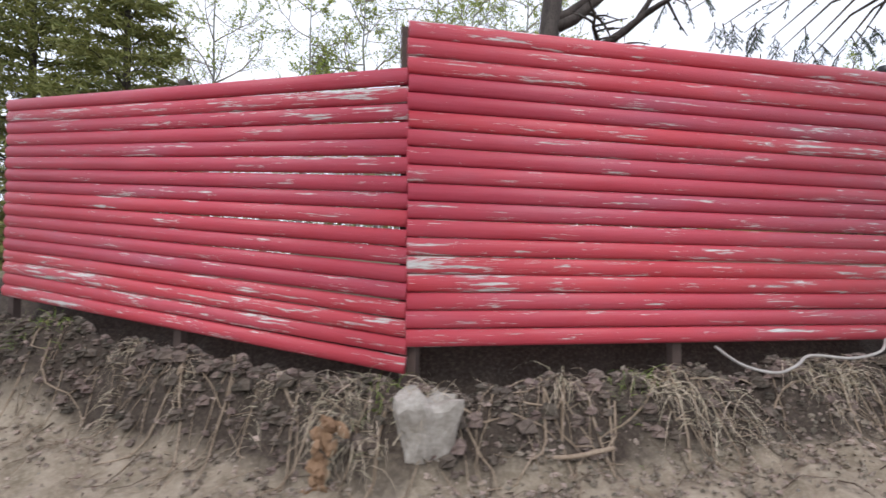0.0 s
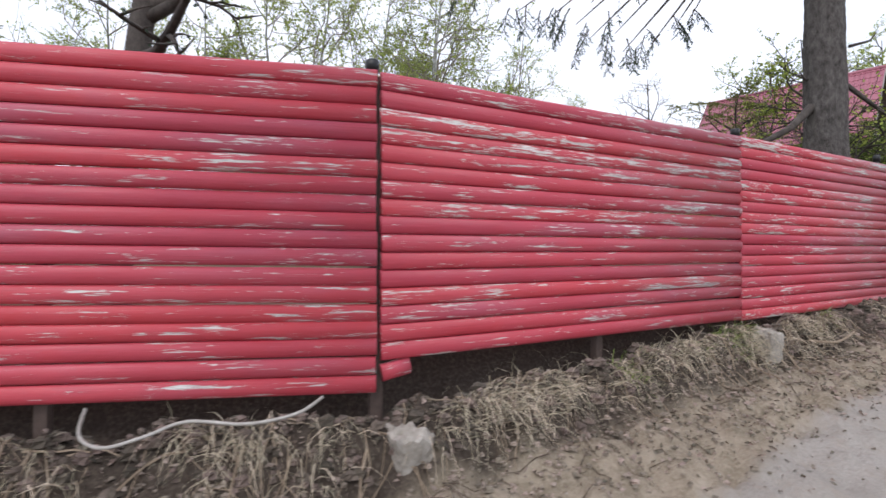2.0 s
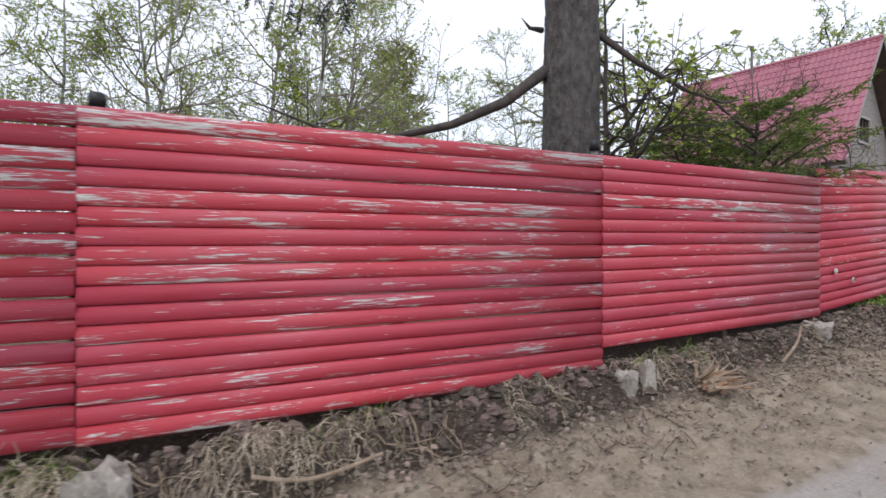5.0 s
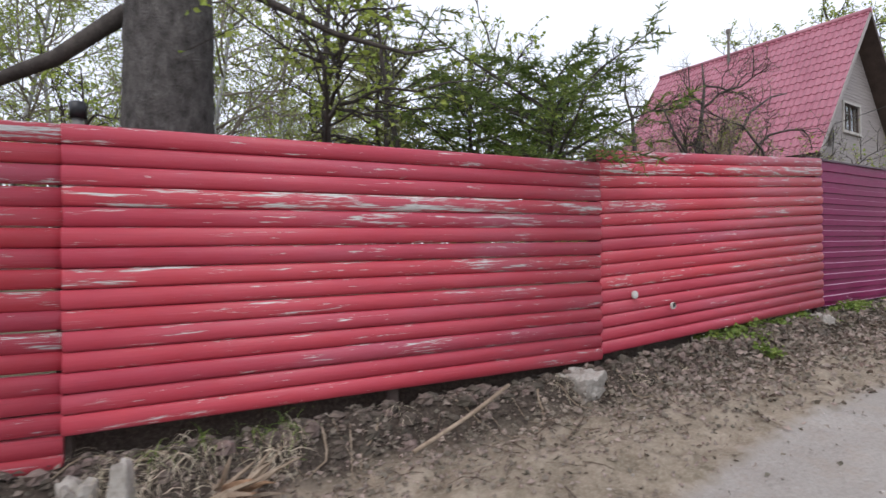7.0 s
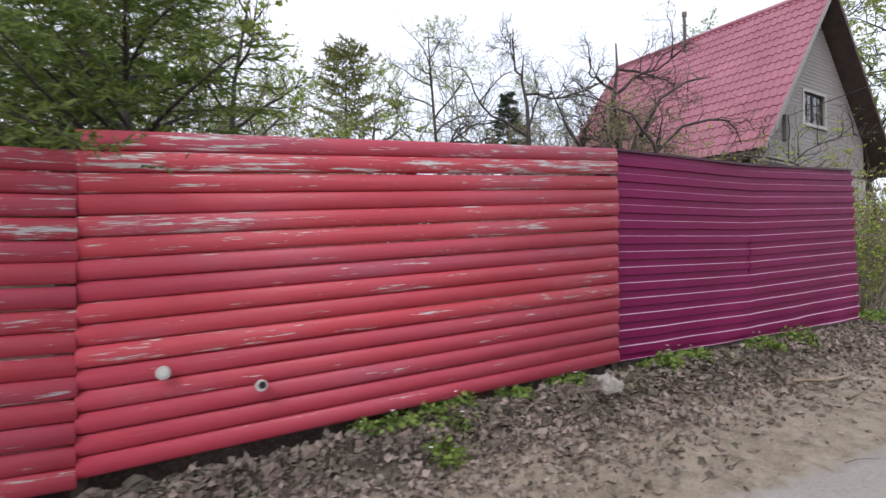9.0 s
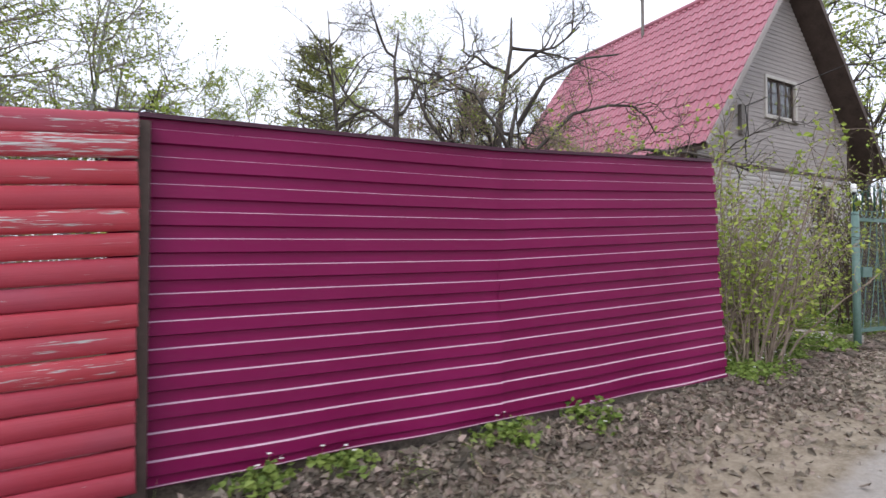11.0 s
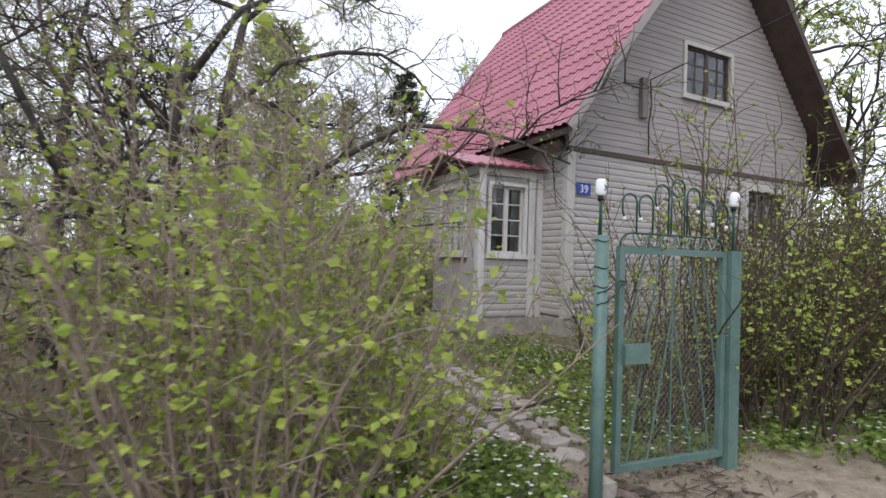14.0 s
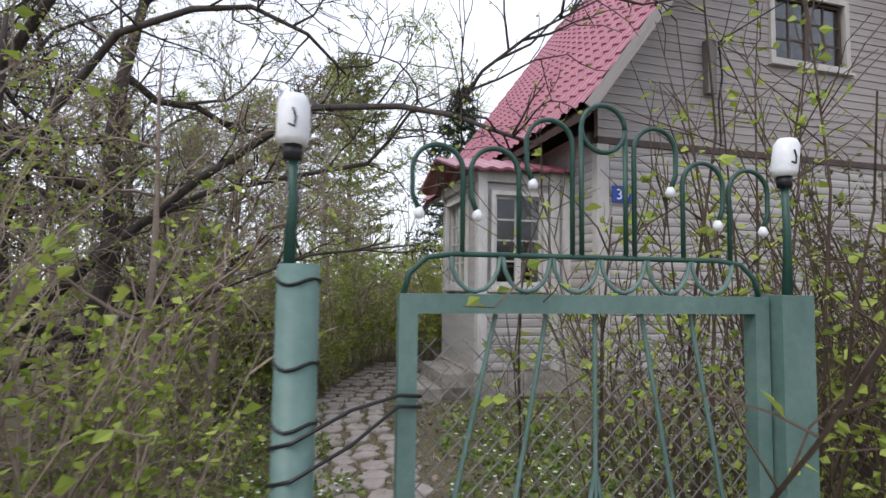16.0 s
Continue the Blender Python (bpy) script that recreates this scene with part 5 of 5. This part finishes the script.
def grass_tuft(geo, x, y, blades, length, rg, out, stiff=0.9):
    for _ in range(blades):
        px, py = x + rg.gauss(0, 0.05), y + rg.gauss(0, 0.05)
        p = Vector((px, py, ground_z(px, py) - 0.01))
        d = Vector((out[0] * rg.uniform(0.1, 0.8) + rg.gauss(0, 0.35), out[1] * rg.uniform(0.1, 0.8) + rg.gauss(0, 0.35), stiff))
        L = length * rg.uniform(0.5, 1.2)
        w = d.cross(Vector((rg.gauss(0, 1), rg.gauss(0, 1), rg.gauss(0, 1)))).normalized() * 0.0034
        last = p
        n = len(geo.v)
        for i in range(5):
            k = i / 4
            geo.v += [last - w * (1.05 - k), last + w * (1.05 - k)]
            d = (d + Vector((0, 0, -0.62))).normalized()
            last = last + d * (L / 4)
        for i in range(4):
            a = n + i * 2
            geo.f.append((a, a + 1, a + 3, a + 2))


# dry grass that hangs down the bank, and fresh blades among it
rg = random.Random(8)
dry, fresh = Geo(), Geo()
for lo, hi, n, length in ((3.05, 4.0, 42, 0.34), (4.0, 4.9, 14, 0.26), (2.2, 3.0, 12, 0.34), (1.9, 2.05, 6, 0.34), (1.2, 1.9, 6, 0.22), (5.05, 5.5, 12, 0.24), (5.5, 8.0, 12, 0.18), (4.2, 4.5, 8, 0.3)):
    for _ in range(n):
        x, y, ox, oy = along(rg, lo, hi)
        d = rg.uniform(0.0, 0.20)
        grass_tuft(dry, x + ox * d, y + oy * d, 30, length, rg, (ox, oy))
for lo, hi, n in ((3.35, 3.95, 10), (3.9, 4.0, 6), (4.3, 4.6, 4), (2.35, 2.42, 3), (5.1, 5.35, 8), (6.9, 7.6, 4), (1.1, 1.35, 4), (1.96, 2.04, 2)):
    for _ in range(n):
        x, y, ox, oy = along(rg, lo, hi)
        d = rg.uniform(0.0, 0.14)
        grass_tuft(fresh, x + ox * d, y + oy * d, 16, 0.2, rg, (ox * 0.6, oy * 0.6), 1.2)
for _ in range(1500):
    x, y = rg.uniform(16.2, 25), rg.uniform(12.5, 19)
    d, h = by_fence(x, y)
    if d < 0.05:
        grass_tuft(fresh if rg.random() < 0.6 else dry, x, y, 7, 0.13, rg, (0, 0), 1.3)
tagged(part("dry_grass", dry, DRYGRASS), "pale dry grass hanging down the earth bank", "grass", kind="stuff")
tagged(part("fresh_grass", fresh, L_HERB), "fresh green grass blades along the fence", "grass", kind="stuff")

# roots and twigs
roots = Geo()
for _ in range(300):
    x, y, ox, oy = along(rg, 1.15, 4.6) if rg.random() < 0.8 else along(rg, 4.6, 8.2)
    _, h = by_fence(x, y)
    d = rg.uniform(-0.03, 0.16)
    p = Vector((x + ox * d, y + oy * d, ground_z(x + ox * d, y + oy * d) + 0.01))
    pts = [p]
    way = Vector((ox * 0.7 + rg.gauss(0, 0.5), oy * 0.7 + rg.gauss(0, 0.5), 0))
    for _ in range(7):
        way = (way + Vector((rg.gauss(0, 0.35), rg.gauss(0, 0.35), 0))).normalized()
        q = pts[-1] + way * (0.03 + 0.06 * h + rg.uniform(0, 0.02))
        q.z = min(ground_z(q.x, q.y) + rg.uniform(0.008, 0.035), pts[-1].z + 0.02)
        pts.append(q)
    r = rg.choice((0.0025, 0.003, 0.004, 0.005, 0.008))
    roots.tube(pts, taper(r, r * 0.4, 8), 4)
twiglets = Geo()
for _ in range(900):
    x, y, ox, oy = along(rg, 1.2, 9.8)
    d = abs(rg.gauss(0.1, 0.4))
    a = rg.uniform(0, 6.28)
    L = rg.uniform(0.06, 0.28)
    pts = []
    for k in range(4):
        px, py = x + ox * d + math.cos(a) * L * k / 3, y + oy * d + math.sin(a) * L * k / 3
        pts.append(Vector((px, py, ground_z(px, py) + 0.012 + rg.uniform(0, 0.012))))
    twiglets.tube(pts, taper(rg.uniform(0.002, 0.005), 0.0012, 4), 4)
tagged(part("twig_litter", twiglets, TWIG_DARK), "dark dead twigs scattered along the bank", "twigs", kind="stuff")
tagged(part("roots", roots, ROOT), "pale bare roots hanging out of the bank", "roots", kind="stuff")

litter, clods, pebbles, humus = Geo(), Geo(), Geo(), Geo()


def lump(geo, x, y, r, rg, sink=0.3):
    z = ground_z(x, y)
    n = len(geo.v)
    t = rg.uniform(0, 6.28)
    geo.v.append((x, y, z - r * sink))
    for zz, rr in ((0.15, 0.9), (0.7, 0.75)):
        for i in range(5):
            a = t + i * 1.2566 + zz
            q = r * rr * rg.uniform(0.7, 1.25)
            geo.v.append((x + q * math.cos(a), y + q * math.sin(a), z + r * (zz - sink) * rg.uniform(0.8, 1.2)))
    geo.v.append((x + rg.gauss(0, r * 0.2), y, z + r * (1.05 - sink)))
    for i in range(5):
        j = (i + 1) % 5
        geo.f += [(n, n + 1 + j, n + 1 + i), (n + 1 + i, n + 1 + j, n + 6 + j, n + 6 + i), (n + 6 + i, n + 6 + j, n + 11)]


for i in range(13000):
    x, y, ox, oy = along(rg, 0.9, 9.0) if i % 3 == 0 else along(rg, 5.9, 8.8)
    d = abs(rg.gauss(0, 0.42))
    x, y = x + ox * d, y + oy * d
    litter.leaf(Vector((x, y, ground_z(x, y) + rg.uniform(0.002, 0.015))), rg.uniform(0.015, 0.055), rg, 0.3)
for _ in range(9000):
    x, y, ox, oy = along(rg, 6.1, 8.3)
    d = abs(rg.gauss(0.15, 0.42))
    x, y = x + ox * d, y + oy * d
    litter.leaf(Vector((x, y, ground_z(x, y) + rg.uniform(0.002, 0.02))), rg.uniform(0.02, 0.075), rg, 0.6)
for _ in range(9000):
    x, y = rg.uniform(15.5, 23.5), rg.uniform(13, 20.5)
    if by_fence(x, y)[0] < 0:
        litter.leaf(Vector((x, y, ground_z(x, y) + rg.uniform(0.002, 0.02))), rg.uniform(0.02, 0.065), rg, 0.3)
for _ in range(11000):
    x, y, ox, oy = along(rg, 2.0, 6.1)
    d = abs(rg.gauss(0.4, 0.4))
    x, y = x + ox * d, y + oy * d
    litter.leaf(Vector((x, y, ground_z(x, y) + rg.uniform(0.002, 0.015))), rg.uniform(0.012, 0.045), rg, 0.4)
for _ in range(1500):
    x, y, ox, oy = along(rg, 8.0, 10.4)
    d = rg.uniform(-1.5, 1.3)
    x, y = x + ox * d, y + oy * d
    litter.leaf(Vector((x, y, ground_z(x, y) + rg.uniform(0.002, 0.02))), rg.uniform(0.02, 0.06), rg, 0.3)
for i in range(14000):
    x, y, ox, oy = along(rg, 1.0, 5.0) if i % 2 else along(rg, 5.0, 9.3)
    d = abs(rg.gauss(0, 0.34)) - 0.06
    x, y = x + ox * d, y + oy * d
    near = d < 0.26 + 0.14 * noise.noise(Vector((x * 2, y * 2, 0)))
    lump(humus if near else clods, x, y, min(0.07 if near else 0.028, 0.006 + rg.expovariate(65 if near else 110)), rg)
for _ in range(2600):
    x, y, ox, oy = along(rg, 1.2, 10.6)
    d = rg.uniform(0.5, 3.4)
    lump(pebbles, x + ox * d, y + oy * d, min(0.022, 0.003 + rg.expovariate(280)), rg)
tagged(part("leaf_litter", litter, LITTER), "brown dead leaves scattered over the earth", "litter", kind="stuff")
tagged(part("earth_clods", clods, CLOD), "crumbled brown earth clods on the bank", "earth", kind="stuff")
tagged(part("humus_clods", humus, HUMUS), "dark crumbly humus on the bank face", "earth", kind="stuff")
tagged(part("pebbles", pebbles, PEBBLE), "small grey pebbles on the gravel road", "gravel", kind="stuff")


# ---- footings, stump, hose and other small things ----
def rock(name, x, y, z, size, seed, mat, label, category, flare=0.0, turn=0.0):
    bm = bmesh.new()
    bmesh.ops.create_icosphere(bm, subdivisions=4, radius=1)
    for v in bm.verts:
        c = v.co
        c /= max(abs(c.x), abs(c.y), abs(c.z)) ** 0.75
        c *= 1 + 0.16 * noise.noise(c * 1.4 + Vector((seed, 0, 0))) + 0.07 * noise.noise(c * 4 + Vector((0, seed, 0)))
        cell = noise.voronoi(c * 1.9 + Vector((seed, 2, 0)))[0]
        c *= 0.97 + 0.10 * min(0.6, cell[1] - cell[0])
        if c.z > 0.5:
            c.z += 0.30 * noise.noise(c * 2.6 + Vector((seed, 5, 0)))
        k = 1 + flare * c.z
        v.co = Vector((c.x * size[0] * k, c.y * size[1] * k, c.z * size[2]))
    me = bpy.data.meshes.new(name)
    bm.to_mesh(me)
    bm.free()
    me.materials.append(mat)
    ob = new(name, me)
    ob.matrix_basis = pose(x, y, z, 0, 0, turn)
    return tagged(ob, label, category)


FOOT = "broken pale concrete footing sunk in the bank"
rock("concrete_footing", -0.10, 2.93, 0.46, (0.125, 0.12, 0.27), 1.5, CONCRETE, FOOT, "footing", 0.50, 5)
rock("concrete_footing", 3.24, 3.22, 0.58, (0.095, 0.095, 0.17), 4.2, CONCRETE, FOOT, "footing", 0.40, 20)
rock("concrete_footing", 6.38, 4.75, 0.80, (0.13, 0.10, 0.19), 7.7, CONCRETE, FOOT, "footing", 0.1, 30)
rock("concrete_footing", 9.40, 6.26, 0.98, (0.075, 0.075, 0.12), 9.1, CONCRETE, FOOT, "footing", 0.1, 50)
rock("concrete_footing", 12.05, 7.84, 1.12, (0.14, 0.12, 0.13), 12.3, CONCRETE, FOOT, "footing", 0.15, 40)
rock("concrete_footing", 15.02, 9.72, 1.33, (0.09, 0.08, 0.13), 15.9, CONCRETE, FOOT, "footing", 0.1, 20)
rock("concrete_footing", 9.58, 6.30, 1.05, (0.05, 0.05, 0.12), 3.1, CONCRETE, FOOT, "footing", -0.2, 10)


log = thing("rotten_log", pose(-0.62, 2.80, 0.22), "rotten orange brown log crumbling on the bank", "wood")
rg = random.Random(14)
for k in range(30):
    bm = bmesh.new()
    bmesh.ops.create_icosphere(bm, subdivisions=2, radius=1)
    for v in bm.verts:
        v.co *= 1 + 0.8 * noise.noise(v.co * 1.7 + Vector((k * 3.1, 0, 0)))
    me = bpy.data.meshes.new("chunk")
    bm.to_mesh(me)
    bm.free()
    me.materials.append(SPLINTER)
    t = k / 29
    w = 0.018 + 0.024 * rg.random() + (0.03 if k < 5 else 0.0)
    ob = new("chunk", me)
    ob.parent = log
    ob.matrix_basis = pose(0.03 * math.sin(k * 1.7) + 0.05 * t + rg.gauss(0, 0.018), 0.10 * t + rg.gauss(0, 0.01), 0.40 * t, rg.gauss(0, 40), rg.gauss(0, 40), rg.uniform(0, 360)) @ Matrix.Diagonal((w, w * 0.5, 0.02 + 0.035 * rg.random(), 1))
stump = thing("splintered_stump", pose(10.12, 6.33, 0.98), "pale splintered tree stump lying on the slope", "stump")
rg = random.Random(6)
for _ in range(30):
    g = Geo()
    p = Vector((rg.gauss(-0.08, 0.05), rg.gauss(0, 0.06), rg.uniform(-0.02, 0.05)))
    d = Vector((0.9 + rg.gauss(0, 0.3), rg.gauss(-0.1, 0.55), rg.uniform(0.1, 0.75)))
    pts = wander(rg, p, d, rg.uniform(0.14, 0.36), 4, 0.12, -0.05)
    w = rg.uniform(0.012, 0.024)
    g.tube(pts, [w, w, w * 0.8, w * 0.5, 0.001], 5)
    part("splinter", g, ROOT if rg.random() < 0.7 else SPLINTER, stump)


def pipe(name, pts, r, mat, label, category):
    g = Geo()
    pts = [Vector(p) for p in pts]
    fine = []
    for i in range(len(pts) - 1):
        p0, p1, p2, p3 = pts[max(i - 1, 0)], pts[i], pts[i + 1], pts[min(i + 2, len(pts) - 1)]
        for k in range(6):
            t = k / 6
            fine.append(0.5 * (2 * p1 + (p2 - p0) * t + (2 * p0 - 5 * p1 + 4 * p2 - p3) * t * t + (3 * p1 - p0 - 3 * p2 + p3) * t ** 3))
    fine.append(pts[-1])
    g.tube(fine, [r] * len(fine), 8)
    return tagged(part(name, g, mat, smooth=True), label, category)


HOSE = simple("pale_hose", (0.24, 0.225, 0.20), (0.46, 0.44, 0.41), 6, 0.5)
pipe("old_hose", [(1.66, 3.22, 0.90), (1.72, 3.06, 0.82), (1.86, 2.98, 0.79), (2.02, 3.02, 0.82), (2.18, 3.10, 0.86), (2.45, 3.10, 0.84), (2.68, 3.14, 0.87), (2.80, 3.22, 0.93)], 0.0085, HOSE, "pale old hose half buried under the fence", "hose")
for i, pts in enumerate((((0.45, 2.86, 0.42), (0.62, 2.80, 0.44), (0.85, 2.84, 0.46)), ((7.0, 5.0, 0.86), (7.3, 5.02, 0.84), (7.65, 5.2, 0.90)), ((10.9, 6.7, 1.08), (11.2, 6.95, 1.2), (11.45, 7.25, 1.30)), ((18.60, 12.75, 2.06), (18.75, 12.8, 1.92), (18.95, 12.9, 1.72)), ((20.35, 14.75, 1.95), (20.1, 14.95, 1.8), (19.8, 15.25, 1.68)), ((16.6, 10.2, 1.34), (16.85, 10.15, 1.36), (17.1, 10.3, 1.36)))):
    pipe("fallen_stick", pts, 0.012, ROOT if i != 4 else BARK_DARK, "bare fallen stick lying on the ground", "stick")
cut = Geo()
cut.extrude(plank_profile(0.095), 0.17)
cut_block = part("plank_offcut", cut, RED, m=pose(3.10, 3.36, 0.965, 0, -9, 27), smooth=True)
tagged(cut_block, "short red plank offcut nailed to the post", "plank")
for x, y, z, h in ((3.04, 3.42, 2.60, 0.13), (6.25, 4.95, 2.66, 0.13), (9.22, 6.50, 2.74, 0.16)):
    p = thing("post_cap", pose(x, y, z), "black capped post end behind the fence", "post", "post ends behind the fence")
    g = Geo()
    g.tube([(0, 0, -0.4), (0, 0, h * 0.55)], [0.028, 0.028], 12)
    part("tube", g, WIRE, p, smooth=True)
    g = Geo()
    g.tube([(0, 0, h * 0.5), (0, 0, h), (0, 0, h + 0.006)], [0.040, 0.040, 0.03], 12)
    part("cap", g, BLACK, p, smooth=True)
for x, y, z, mat, r in ((12.543, 8.262, 1.79, SASH_WHITE, 0.028), (12.935, 8.487, 1.68, BLACK, 0.026)):
    n = Vector((0.53, -0.848, 0))
    p = thing("fence_hole", Matrix.Translation(Vector((x, y, z)) + n * 0.034) @ pose(0, 0, 0, 90, 0, 31.9), "round hole in the red planks with chipped rim", "hole", "holes in the fence")
    g = Geo()
    g.tube([(0, 0, -0.01), (0, 0, 0.004)], [r * 1.25, r * 1.1], 12)
    part("rim", g, TRIM, p)
    # Disc on the planks; the black one stands for the hole's unlit inside.
    g = Geo()
    g.tube([(0.003, 0.004, 0.0), (0.003, 0.004, 0.007)], [r * 0.75, r * 0.7], 10)
    part("plug", g, mat, p)
